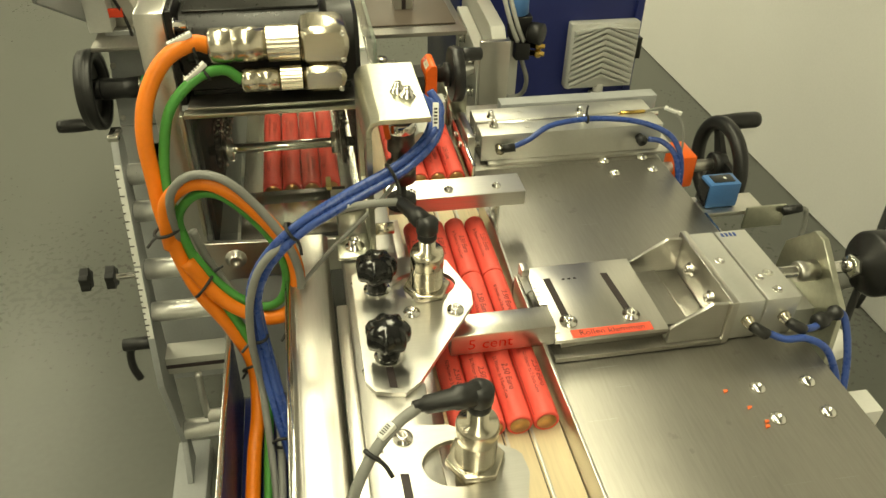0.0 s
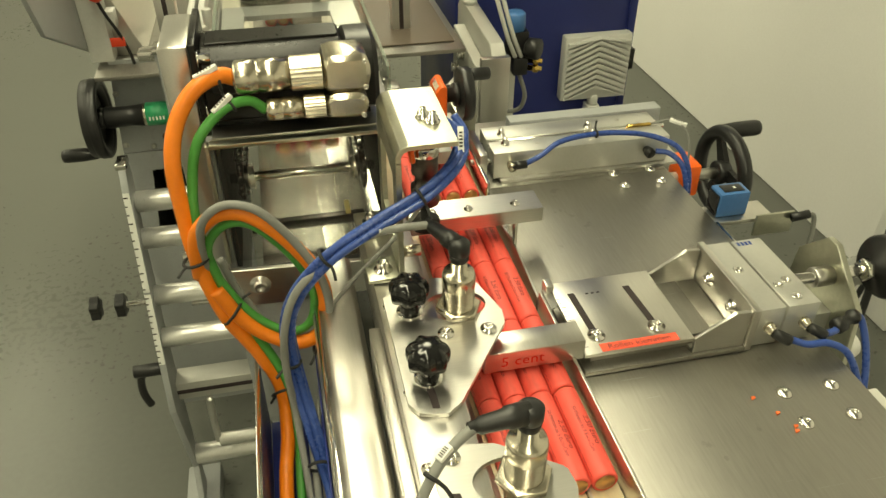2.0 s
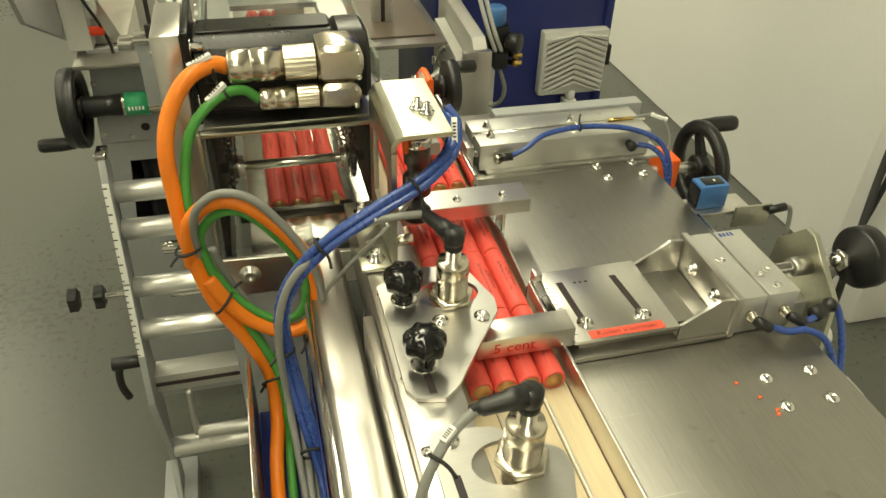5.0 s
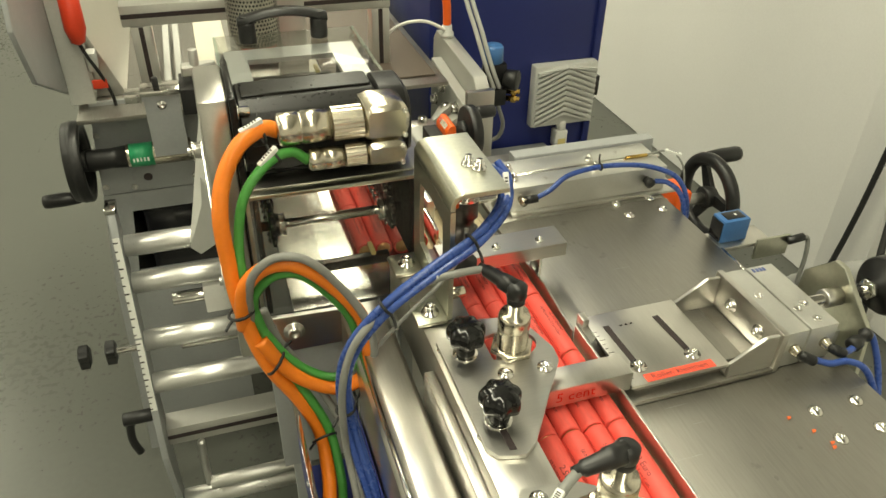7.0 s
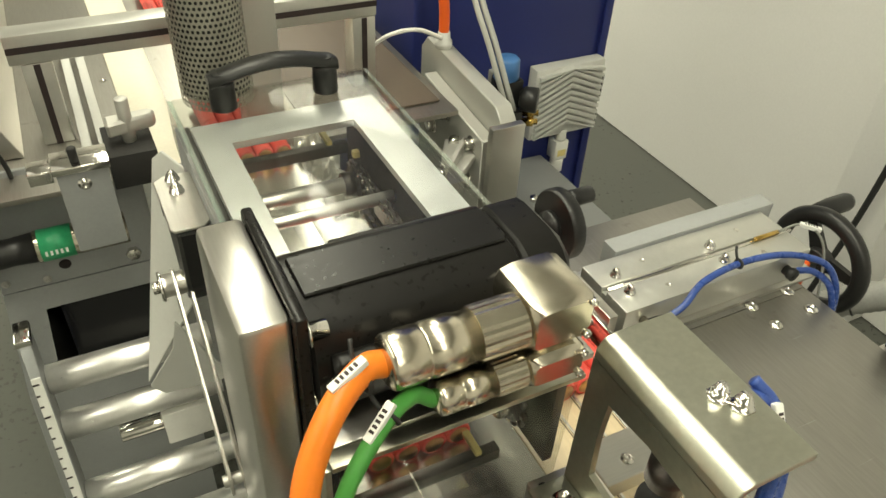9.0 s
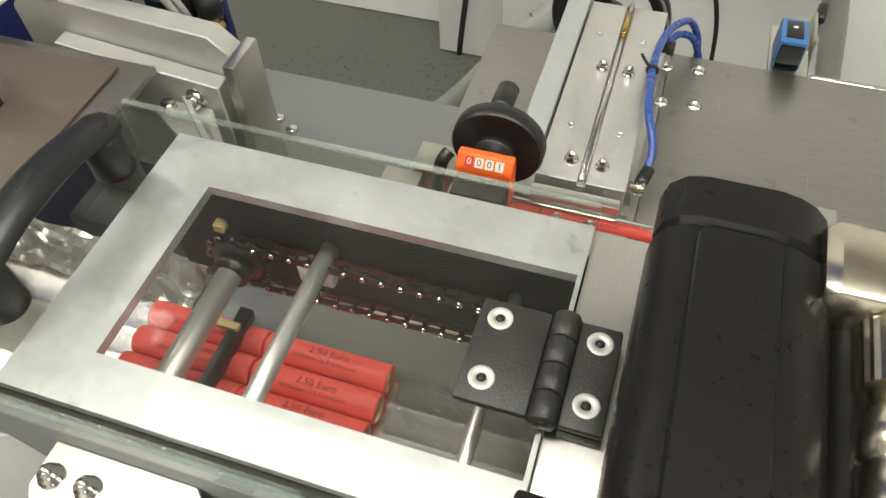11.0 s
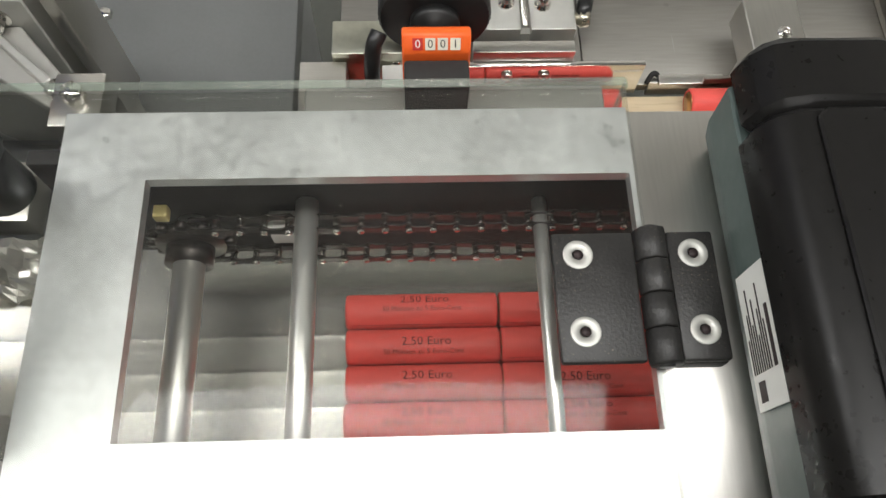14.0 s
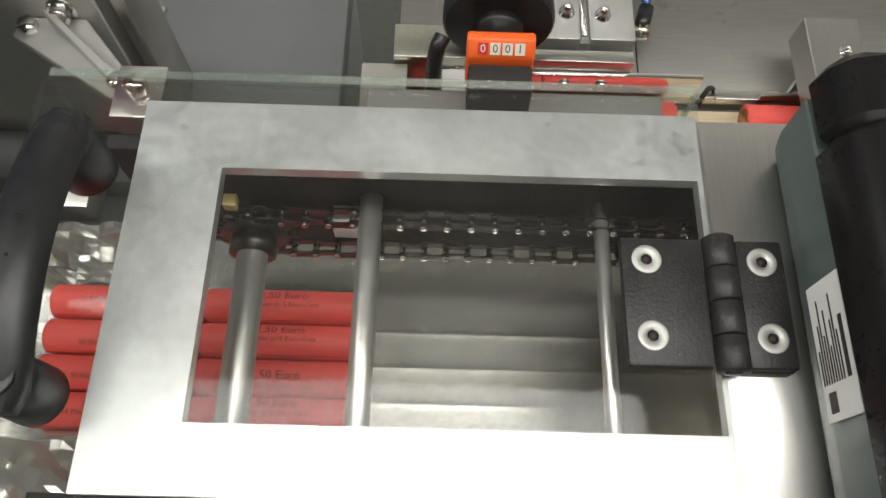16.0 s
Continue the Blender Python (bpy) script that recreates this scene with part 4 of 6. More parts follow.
for x, y0 in ((-0.2615, 0.266), (-0.0575, 0.171)):
    s_ = part("side_sheet", prism([(y0, 1.058), (0.475, 1.058), (0.488, 1.071), (0.488, 1.109), (y0, 1.109)], "x", x, x + 0.005, 0.0008), "acrylic", ld)
    s_.visible_shadow = False
    e_ = part("sheet_edge", box(x + 0.0003, x + 0.0047, y0 - 0.0012, y0 - 0.0002, 1.059, 1.1085, 0), "acrylic_edge", ld, "pale polished sheet edge")
    e_.visible_shadow = False
    e_ = part("sheet_edge", box(x + 0.0003, x + 0.0047, y0, 0.487, 1.1092, 1.1100, 0), "acrylic_edge", ld)
    e_.visible_shadow = False
part("rear_edge", box(-0.256, -0.058, 0.4885, 0.4915, 1.07, 1.109, 0.001), "acrylic", ld).visible_shadow = False
b = bmesh.new()
rows = []
for k in range(17):
    u = k / 16
    x, h = -0.2255 + 0.128 * u, 1.1385 + 0.012 * math.sin(math.pi * u)
    w = 0.0118 if 0 < k < 16 else 0.008
    rows.append([b.verts.new((x, 0.456 + dy * w, h + dz)) for dy, dz in ((-1, -0.003), (-0.86, 0.0035), (-0.5, 0.0055), (0.5, 0.0055), (0.86, 0.0035), (1, -0.003), (0.8, -0.0055), (-0.8, -0.0055))])
for r0, r1 in zip(rows, rows[1:]):
    for k in range(8):
        b.faces.new((r0[k], r0[(k + 1) % 8], r1[(k + 1) % 8], r1[k]))
b.faces.new(rows[0][::-1])
b.faces.new(rows[-1])
bmesh.ops.recalc_face_normals(b, faces=b.faces[:])
hd = part("handle", smooth(b, 0.9), "black", ld, "low black arched pull handle")
for x in (-0.213, -0.110):
    part("handle_foot", turned((x, 0.456, 1.1092), (x, 0.456, 2), [(0, 0.0120), (0.001, 0.0128), (0.026, 0.0122), (0.029, 0.011)], 24), "black", hd)
    part("foot_cap", turned((x, 0.456, 1.1455), (x, 0.456, 2), [(0, 0.0092), (0.0012, 0.009), (0.0014, 0.0083)], 24), "black", hd)
for k in range(5):
    part("dimple", turned((-0.170 + k * 0.004, 0.456, 1.1555), (-0.170 + k * 0.004, 0.456, 2), [(0, 0.0008), (0.0003, 0.0008)], 8), "gloss", hd)
hg = thing("hinge", (-0.164, 0.179, 1.109), "black metal hinge with four countersunk screws", "hinge")
part("leaf", box(-0.195, -0.137, 0.1795, 0.2155, 1.1092, 1.1145, 0.0014), "hinge", hg)
part("leaf", box(-0.195, -0.137, 0.1440, 0.1648, 1.1092, 1.1145, 0.0014), "hinge", hg)
part("fixed_pad", box(-0.195, -0.137, 0.1440, 0.1645, 1.1004, 1.109, 0.0006), "hinge", hg)
for i in range(4):
    x = -0.1965 + i * 0.0152
    part("knuckle", turned((x, 0.172, 1.1135), (1, 0.172, 1.1135), [(0, 0.0068), (0.0007, 0.0075), (0.0140, 0.0075), (0.0147, 0.0068)], 8), "hinge", hg)
part("pin", cyl((-0.1975, 0.172, 1.1135), (-0.1345, 0.172, 1.1135), 0.0035, 0.0004, 16), "black", hg)
for x in (-0.182, -0.1475):
    for y in (0.2045, 0.154):
        part("screw", turned((x, y, 1.1142), (x, y, 2), [(0, 0.0066), (0.0006, 0.0066), (0.0008, 0.0062), (0.0008, 0.0026), (0.0003, 0.0025)], 24), "matalu", hg, "countersunk socket screw")
        # Black hexagon for the shade in the screw's socket.
        part("socket", turned((x, y, 1.1142), (x, y, 2), [(0, 0.0021), (0.0007, 0.0021)], 6), "ink", hg)
# lid latch and gas strut on the outside
lt = thing("lid_latch", (-0.28, 0.30, 1.05), "bent steel latch plate with a black catch", "latch")
part("tongue", prism([(-0.2955, 0.322), (-0.2920, 0.3175), (-0.268, 0.3175), (-0.262, 0.324), (-0.262, 0.405), (-0.286, 0.405), (-0.2955, 0.398)], "z", 1.0765, 1.0795, 0.0006), "steel", lt)
part("tongue_bend", box(-0.2635, -0.2605, 0.345, 0.405, 1.04, 1.0763, 0.0008), "steel", lt)
part("catch", prism([(0.322, 1.072), (0.405, 1.072), (0.408, 1.03), (0.372, 0.985), (0.345, 0.978), (0.322, 1.01)], "x", -0.291, -0.266, 0.003), "black", lt)
part("roller", cyl((-0.312, 0.345, 1.003), (-0.267, 0.345, 1.003), 0.011), "steel", lt)
part("roller_washer", cyl((-0.3135, 0.345, 1.003), (-0.3105, 0.345, 1.003), 0.014, 0.0004), "bright", lt)
part("roller_bolt", socket_bolt(-0.3136, 0.345, 1.003, 0.006, "-x", 0.006, washer=False), "bright", lt)
for x in (-0.300, -0.288):
    part("lever", prism([(0.356, 1.012), (0.346, 1.018), (0.334, 1.012), (0.205, 0.885), (0.200, 0.868), (0.212, 0.860), (0.228, 0.868), (0.354, 0.992)], "x", x - 0.0015, x + 0.0015, 0.0005), "steel", lt, "flat polished link lever")
part("lever_pin", cyl((-0.306, 0.214, 0.873), (-0.263, 0.214, 0.873), 0.006), "steel", lt)
for y in (0.375, 0.396):
    part("latch_bolt", turned((-0.279, y, 1.0795), (-0.279, y, 2), [(0, 0.0068), (0.0012, 0.0068), (0.0013, 0.0055), (0.005, 0.0055), (0.0052, 0.0038), (0.0085, 0.0034), (0.010, 0.002)], 12), "bright", lt)
part("latch_nut", hexnut((-0.284, 0.331, 1.0764), (-0.284, 0.331, 1.0700), 0.006), "bright", lt)


def sheet3(points, thick):
    """A flat polygon in space given a thickness along its normal."""
    q = [Vector(v) for v in points]
    n = (q[1] - q[0]).cross(q[2] - q[0]).normalized()
    b = bmesh.new()
    lo = [b.verts.new(v - (v - q[0]).dot(n) * n) for v in q]
    hi = [b.verts.new(v.co + n * thick) for v in lo]
    b.faces.new(lo[::-1])
    b.faces.new(hi)
    for k in range(len(q)):
        b.faces.new((lo[k], lo[(k + 1) % len(q)], hi[(k + 1) % len(q)], hi[k]))
    bmesh.ops.recalc_face_normals(b, faces=b.faces[:])
    bmesh.ops.bevel(b, geom=b.edges[:], offset=0.0008, segments=1, affect="EDGES")
    return b


part("guard_plate", sheet3([(-0.284, 0.492, 1.048), (-0.345, 0.441, 0.790), (-0.278, 0.402, 0.930), (-0.276, 0.412, 1.062), (-0.279, 0.480, 1.062)], 0.003), "lightgrey", lt, "light grey bent guard plate")
part("guard_web", sheet3([(-0.345, 0.439, 0.788), (-0.330, 0.428, 0.780), (-0.266, 0.330, 0.880), (-0.266, 0.380, 0.985), (-0.278, 0.400, 0.925)], 0.003), "lightgrey", lt)
part("guard_mark", box(-0.2905, -0.2900, 0.440, 0.448, 1.012, 1.022, 0), "ink", lt)

# ---- drive motor on the housing ----
mo = thing("servo_motor", (-0.18, 0.12, 1.10), "black servo motor with nickel plugs on a steel flange box", "motor")
part("gear_box", box(-0.2925, -0.2635, 0.068, 0.168, 0.86, 1.189, 0.004), "steel", mo, "polished steel drive cover")
part("gear_edge", box(-0.2632, -0.256, 0.062, 0.172, 0.87, 1.192, 0.002), "motor", mo)
fl = prism([(0.066, 1.108), (0.062, 1.122), (0.062, 1.155), (0.070, 1.172), (0.086, 1.180), (0.130, 1.180), (0.139, 1.175), (0.1435, 1.166), (0.1440, 1.151), (0.128, 1.151), (0.128, 1.108)], "x", -0.2555, -0.1150, 0.0025)
part("body", fl, "motor", mo)
part("shoulder", box(-0.25, -0.09, 0.074, 0.128, 1.1005, 1.1078, 0), "motor", mo)
part("rib", tube([(-0.245, 0.060, 1.150), (-0.20, 0.056, 1.152), (-0.13, 0.056, 1.154)], 0.009, 14), "motor", mo)
part("end_cap", prism([(0.067, 1.108), (0.063, 1.122), (0.063, 1.154), (0.071, 1.171), (0.087, 1.179), (0.129, 1.179), (0.138, 1.174), (0.1425, 1.165), (0.143, 1.152), (0.128, 1.152), (0.128, 1.108)], "x", -0.1146, -0.080, 0.005), "motor", mo)
part("top_panel", prism([(-0.250, 0.090), (-0.120, 0.090), (-0.117, 0.094), (-0.117, 0.122), (-0.121, 0.126), (-0.250, 0.126)], "z", 1.1795, 1.1825, 0.001), "motor", mo)
part("side_flange", prism([(0.1285, 1.1015), (0.133, 1.1015), (0.1370, 1.110), (0.1405, 1.124), (0.1415, 1.1505), (0.1285, 1.1505)], "x", -0.2552, -0.086, 0.001), "greentint", mo, "grey-green motor flank")
plate = part("rating_plate", box(-0.219, -0.164, 0.1417, 0.1423, 1.1250, 1.1500, 0), "tag", mo, "white rating plate with unreadable print")
for i in range(9):
    z = 1.1270 + i * 0.0019
    part("print_bar", box(-0.205, -0.205 + 0.014 + 0.005 * (i * 7 % 5), 0.1424, 0.1426, z, z + 0.0008, 0), "ink", plate)
part("print_bar", box(-0.205, -0.181, 0.1424, 0.1426, 1.1450, 1.1475, 0), "ink", plate)
part("print_bar", box(-0.216, -0.208, 0.1424, 0.1426, 1.1290, 1.1345, 0), "ink", plate)
part("flange_bolt", socket_bolt(-0.256, 0.069, 1.175, 0.0055, "x", 0.012), "bright", mo)
part("flange_bolt", socket_bolt(-0.256, 0.069, 1.12, 0.0055, "x", 0.012), "bright", mo)
part("warning_tag", prism([(-0.165, 1.122), (-0.150, 1.122), (-0.1575, 1.135)], "y", 0.0648, 0.0655, 0), "yellow", mo)


def plug(parent, x0, x1, xb, y, z, r, drop):
    """A round metal plug with knurled ring and angled flange socket."""
    d = Vector((x1 - x0, 0, 0))
    n = x1 - x0
    part("plug_shell", turned((x0, y, z), (1, y, z), [(0, r * 0.72), (0.002, r * 0.95), (0.004, r), (n * 0.25, r), (n * 0.26, r * 0.94), (n * 0.29, r * 0.94), (n * 0.30, r), (n * 0.52, r), (n * 0.53, r * 0.93), (n * 0.64, r * 0.93)], 32), "nickel", parent, "nickel-plated plug")
    prof = []
    b = bmesh.new()
    rows = []
    for h in (n * 0.641, n * 0.66, n * 0.97, n * 0.99):
        rows.append([b.verts.new((x0 + h, y + (r * (1.0 + 0.03 * (i % 2))) * math.cos(i * math.pi / 24), z + (r * (1.0 + 0.03 * (i % 2))) * math.sin(i * math.pi / 24))) for i in range(48)])
    for r0, r1 in zip(rows, rows[1:]):
        for i in range(48):
            b.faces.new((r0[i], r0[(i + 1) % 48], r1[(i + 1) % 48], r1[i]))
    b.faces.new(rows[0])
    b.faces.new(rows[-1][::-1])
    bmesh.ops.recalc_face_normals(b, faces=b.faces[:])
    part("knurled_ring", b, "nickel", parent)
    w = r * 1.12
    s = prism([(x1 - 0.001, z - r * 0.8), (x1 + 0.004, z - w), (xb - 0.006, z - w), (xb, z - w * 0.5), (xb, z + w * 0.55), (xb - 0.006, z + w), (x1 + 0.006, z + w), (x1 - 0.001, z + r * 0.8)], "y", y - r * 0.95, y + r * 1.25 + drop, 0.0048)
    part("angle_socket", s, "nickel", parent)
    for k, zz in enumerate((-0.7, 0.7)):
        part("socket_screw", socket_bolt(xb - 0.006, y - r * 0.95, z + zz * w, 0.0028, "-y", 0.0025, washer=False), "bright", parent)


plug(mo, -0.224, -0.139, -0.093, 0.040, 1.165, 0.0165, 0.012)
plug(mo, -0.197, -0.139, -0.097, 0.030, 1.134, 0.0115, 0.02)

# ---- top bracket with a hanging sensor ----
bk = thing("sensor_bracket", (-0.09, -0.04, 1.003), "folded yellow-chromate steel bracket with two bolts", "bracket")
part("top", prism([(-0.0905, 1.130), (-0.0905, 1.137), (-0.086, 1.1445), (-0.078, 1.147), (-0.034, 1.147), (-0.034, 1.142), (-0.078, 1.142), (-0.083, 1.140), (-0.0855, 1.136), (-0.0855, 1.130)], "y", -0.096, 0.022, 0.0006), "zincy", bk)
part("web", holed([(-0.096, 1.0045), (-0.037, 1.0045), (0.022, 1.0045), (0.022, 1.072), (0.022, 1.1295), (-0.037, 1.1295), (-0.096, 1.1295), (-0.096, 1.072)],
                  [(-0.074, 1.035), (-0.037, 1.030), (0.000, 1.035), (0.002, 1.072), (0.000, 1.108), (-0.037, 1.112), (-0.074, 1.108), (-0.076, 1.072)], "x", -0.0905, -0.0855), "zincy", bk)
part("foot", box(-0.122, -0.0905, -0.100, -0.062, 1.0035, 1.0085, 0.002), "zincy", bk)
part("foot", box(-0.122, -0.0905, -0.015, 0.022, 1.0035, 1.0085, 0.002), "zincy", bk)
for y in (-0.084, 0.002):
    part("foot_bolt", socket_bolt(-0.105, y, 1.0085, 0.0058, h=0.009), "bright", bk)
for x, y in ((-0.056, -0.044), (-0.049, -0.055)):
    part("top_bolt", turned((x, y, 1.147), (x, y, 2), [(0, 0.0075), (0.0015, 0.0075), (0.0016, 0.0055), (0.006, 0.0055), (0.0065, 0.0035), (0.010, 0.0035)], 6), "bright", bk)
part("side_bolt", cyl((-0.085, -0.075, 1.02), (-0.066, -0.075, 1.02), 0.006), "nickel", bk)
hs = thing("hanging_sensor", (-0.052, -0.035, 1.01), "black and chrome lift cylinder hanging from the bracket", "cylinder")
part("barrel", turned((-0.052, -0.030, 1.1415), (-0.052, -0.030, 0), [(0, 0.009), (0.02, 0.009), (0.021, 0.0135), (0.06, 0.0135), (0.062, 0.010), (0.075, 0.010), (0.076, 0.0145), (0.095, 0.0145)], 24), "chain", hs)
part("ring", turned((-0.052, -0.030, 1.112), (-0.052, -0.030, 0), [(0, 0.014), (0.001, 0.0145), (0.010, 0.0145), (0.011, 0.0135)], 24), "bright", hs)
part("clip", tube([(-0.064, -0.040, 1.136), (-0.068, -0.044, 1.12), (-0.066, -0.042, 1.10)], 0.003, 8), "counter", hs)
part("pad", turned((-0.052, -0.030, 1.056), (-0.052, -0.030, 0), [(0, 0.005), (0.03, 0.005), (0.031, 0.015), (0.040, 0.015)], 20), "dark", hs)


# ---- cables ----
def cable(name, points, r, material, label, category="cable", group="cables"):
    return solo(name, tube(points, r, 14, 10), material, label, category, group=group)


cable("motor_cable", [(-0.222, 0.04, 1.165), (-0.237, 0.036, 1.17), (-0.261, 0.02, 1.163), (-0.28, 0.005, 1.137), (-0.288, -0.01, 1.104), (-0.287, -0.02, 1.06), (-0.283, -0.03, 1.013), (-0.267, -0.04, 0.945), (-0.239, -0.05, 0.892), (-0.222, -0.06, 0.846), (-0.221, -0.09, 0.805), (-0.228, -0.14, 0.778), (-0.23, -0.3, 0.768), (-0.23, -0.6, 0.768), (-0.23, -0.88, 0.768)], 0.0078, "orange", "thick orange motor cable hanging in a loop")
cable("motor_cable", [(-0.283, -0.032, 0.99), (-0.281, -0.036, 1.023), (-0.274, -0.04, 1.049), (-0.253, -0.045, 1.068), (-0.227, -0.05, 1.068), (-0.199, -0.055, 1.045), (-0.173, -0.06, 1.007), (-0.163, -0.062, 0.967), (-0.171, -0.062, 0.922), (-0.196, -0.058, 0.906), (-0.225, -0.052, 0.916), (-0.25, -0.046, 0.939), (-0.27, -0.04, 0.976)], 0.0076, "orange", "orange cable coiled in a tied loop")
cable("encoder_cable", [(-0.197, 0.03, 1.134), (-0.212, 0.028, 1.146), (-0.236, 0.015, 1.145), (-0.262, 0, 1.123), (-0.274, -0.01, 1.084), (-0.276, -0.025, 1.042), (-0.264, -0.035, 0.978), (-0.241, -0.045, 0.921), (-0.214, -0.065, 0.858), (-0.209, -0.1, 0.814), (-0.213, -0.15, 0.776), (-0.214, -0.4, 0.765), (-0.215, -0.88, 0.765)], 0.0050, "green", "green encoder cable hanging beside the motor")
cable("encoder_cable", [(-0.272, -0.03, 1.0), (-0.268, -0.036, 1.03), (-0.25, -0.042, 1.053), (-0.227, -0.046, 1.055), (-0.203, -0.05, 1.033), (-0.182, -0.054, 1.0), (-0.174, -0.057, 0.965), (-0.181, -0.057, 0.932), (-0.2, -0.053, 0.918), (-0.224, -0.047, 0.927), (-0.246, -0.04, 0.948), (-0.264, -0.034, 0.98)], 0.0046, "green", "green cable coiled inside the orange loop")
cable("sensor_cable", [(-0.275, -0.03, 0.99), (-0.274, -0.042, 1.035), (-0.266, -0.05, 1.066), (-0.245, -0.053, 1.082), (-0.217, -0.057, 1.076), (-0.19, -0.062, 1.045), (-0.168, -0.068, 1.005), (-0.16, -0.07, 0.965), (-0.165, -0.07, 0.93)], 0.0042, "greycable", "grey cable tied along the loop")
cable("sensor_cable", [(-0.262, -0.022, 1.0), (-0.252, -0.022, 0.96), (-0.235, -0.028, 0.925), (-0.212, -0.05, 0.89), (-0.196, -0.09, 0.855), (-0.195, -0.2, 0.82), (-0.198, -0.5, 0.785), (-0.2, -0.88, 0.77)], 0.0042, "greycable", "grey cable in the duct")
cable("thin_lead", [(-0.055, -0.045, 1.075), (-0.064, -0.06, 1.059), (-0.093, -0.08, 1.04), (-0.133, -0.07, 0.99), (-0.165, -0.062, 0.94), (-0.174, -0.065, 0.9), (-0.18, -0.07, 0.855), (-0.186, -0.1, 0.82), (-0.19, -0.3, 0.79)], 0.0022, "greycable", "thin grey sensor lead")
HOSE = [(-0.045, -0.03, 1.13), (-0.034, -0.045, 1.141), (-0.027, -0.06, 1.129), (-0.039, -0.08, 1.115), (-0.072, -0.1, 1.099), (-0.119, -0.115, 1.083), (-0.162, -0.125, 1.062), (-0.193, -0.125, 1.026), (-0.206, -0.125, 0.984), (-0.204, -0.13, 0.929), (-0.194, -0.16, 0.868), (-0.183, -0.2, 0.817), (-0.187, -0.3, 0.785), (-0.19, -0.88, 0.775)]
for i, (dx, dy, dz) in enumerate(((0, 0, 0), (0.007, -0.003, -0.003), (0.001, -0.002, -0.0075), (0.008, 0.003, 0.004))):
    cable("air_hose", [(x + dx, y + dy, z + dz) for x, y, z in HOSE[i // 2 * 1:]], 0.0038, "bluehose", "blue air hose in a tied bundle", "hose", "air hoses")
cable_tie((-0.070, -0.100, 1.097), (-1, -0.3, -0.4), 0.0085)
cable_tie((-0.160, -0.125, 1.061), (-1, 0, -0.7), 0.0085)
cable_tie((-0.203, -0.127, 0.945), (0, 0, -1), 0.0085)
cable_tie((-0.190, -0.175, 0.845), (0, -1, -0.3), 0.011)
cable_tie((-0.283, -0.032, 1.01), (0.2, -0.1, -1), 0.013)
cable_tie((-0.258, -0.042, 0.945), (0.7, -0.2, -0.6), 0.014)
cable_tie((-0.178, -0.060, 0.905), (-1, 0, 0.3), 0.012)
cable_tie((-0.219, -0.068, 0.845), (0.2, -1, -0.7), 0.013)
cable_tie((-0.237, 0.036, 1.164), (1, 0.2, 0.1), 0.0085)
cable_tie((-0.228, 0.020, 1.146), (1, 0.5, 0.5), 0.0056)
cable_tie((-0.117, -0.376, 1.068), (-0.7, -0.6, -0.6), 0.0048)
cable_tag((-0.247, 0.030, 1.177), (1, 0.3, 0.35))
cable_tag((-0.236, 0.015, 1.151), (1, 0.5, 0.7))
cable_tag((-0.025, -0.066, 1.132), (0.1, 0.6, 0.8))
cable_tag((-0.120, -0.117, 1.077), (1, -0.2, 0.25))
cable_tag((-0.107, -0.367, 1.078), (1, 0.7, 0.5), size=(0.012, 0.006))


# ---- slanted arm with rollers on the open side ----
ar = thing("roller_stand", (-0.46, 0.47, 0.05), "slanted steel arm with bright guide rollers and a scale", "roller stand")
part("arm_plate", prism([(0.525, 0.815), (0.562, 0.815), (0.566, 0.79), (0.535, 0.68), (0.490, 0.48), (0.480, 0.38), (0.465, 0.14), (0.440, 0.14), (0.395, 0.36), (0.420, 0.46), (0.460, 0.60), (0.510, 0.78)], "x", -0.470, -0.458, 0.001), "greypaint", ar)
part("scale_strip", prism([(0.530, 0.806), (0.546, 0.808), (0.470, 0.50), (0.452, 0.50)], "x", -0.4715, -0.4702, 0), "tag", ar, "white measuring scale")
for (ya, za), (yb, zb) in (((0.5075, 0.782), (0.4585, 0.604)), ((0.4575, 0.600), (0.4185, 0.464))):
    part("front_scale", sheet3([(-0.4695, ya, za), (-0.4585, ya, za), (-0.4585, yb, zb), (-0.4695, yb, zb)], 0.0012), "tag", ar, "white measuring scale on the arm's edge")
    for i in range(12):
        f = (i + 0.5) / 12
        y, z = ya + (yb - ya) * f - 0.0018, za + (zb - za) * f
        part("scale_mark", box(-0.4690, -0.4650 if i % 3 else -0.4620, y - 0.0004, y + 0.0004, z - 0.0012, z + 0.0012, 0), "ink", ar)
for i in range(22):
    t = i / 22
    y, z = 0.532 - 0.074 * t, 0.79 - 0.28 * t
    part("scale_mark", box(-0.4722, -0.4716, y, y + 0.006, z, z + 0.002, 0), "ink", ar)
part("arm_cap", box(-0.474, -0.456, 0.526, 0.563, 0.8155, 0.826, 0.002), "bright", ar)
for y, z, r, x1 in ((0.538, 0.745, 0.019, -0.262), (0.515, 0.682, 0.019, -0.262), (0.484, 0.576, 0.019, -0.262), (0.452, 0.500, 0.019, -0.262), (0.448, 0.172, 0.021, -0.20)):
    rl = part("roller", turned((-0.4575, y, z), (1, y, z), [(0, r * 0.9), (0.001, r), (x1 + 0.4565, r), (x1 + 0.4575, r * 0.9)], 28), "rod", ar, "bright aluminium roller")
part("roller", cyl((-0.40, 0.50, 0.545), (-0.262, 0.50, 0.545), 0.014), "bright", ar)
part("spindle", cyl((-0.40, 0.52, 0.63), (-0.31, 0.52, 0.63), 0.012), "bright", ar)
part("slide_block", box(-0.345, -0.285, 0.50, 0.54, 0.60, 0.66, 0.002), "white", ar, "white plastic slide block")
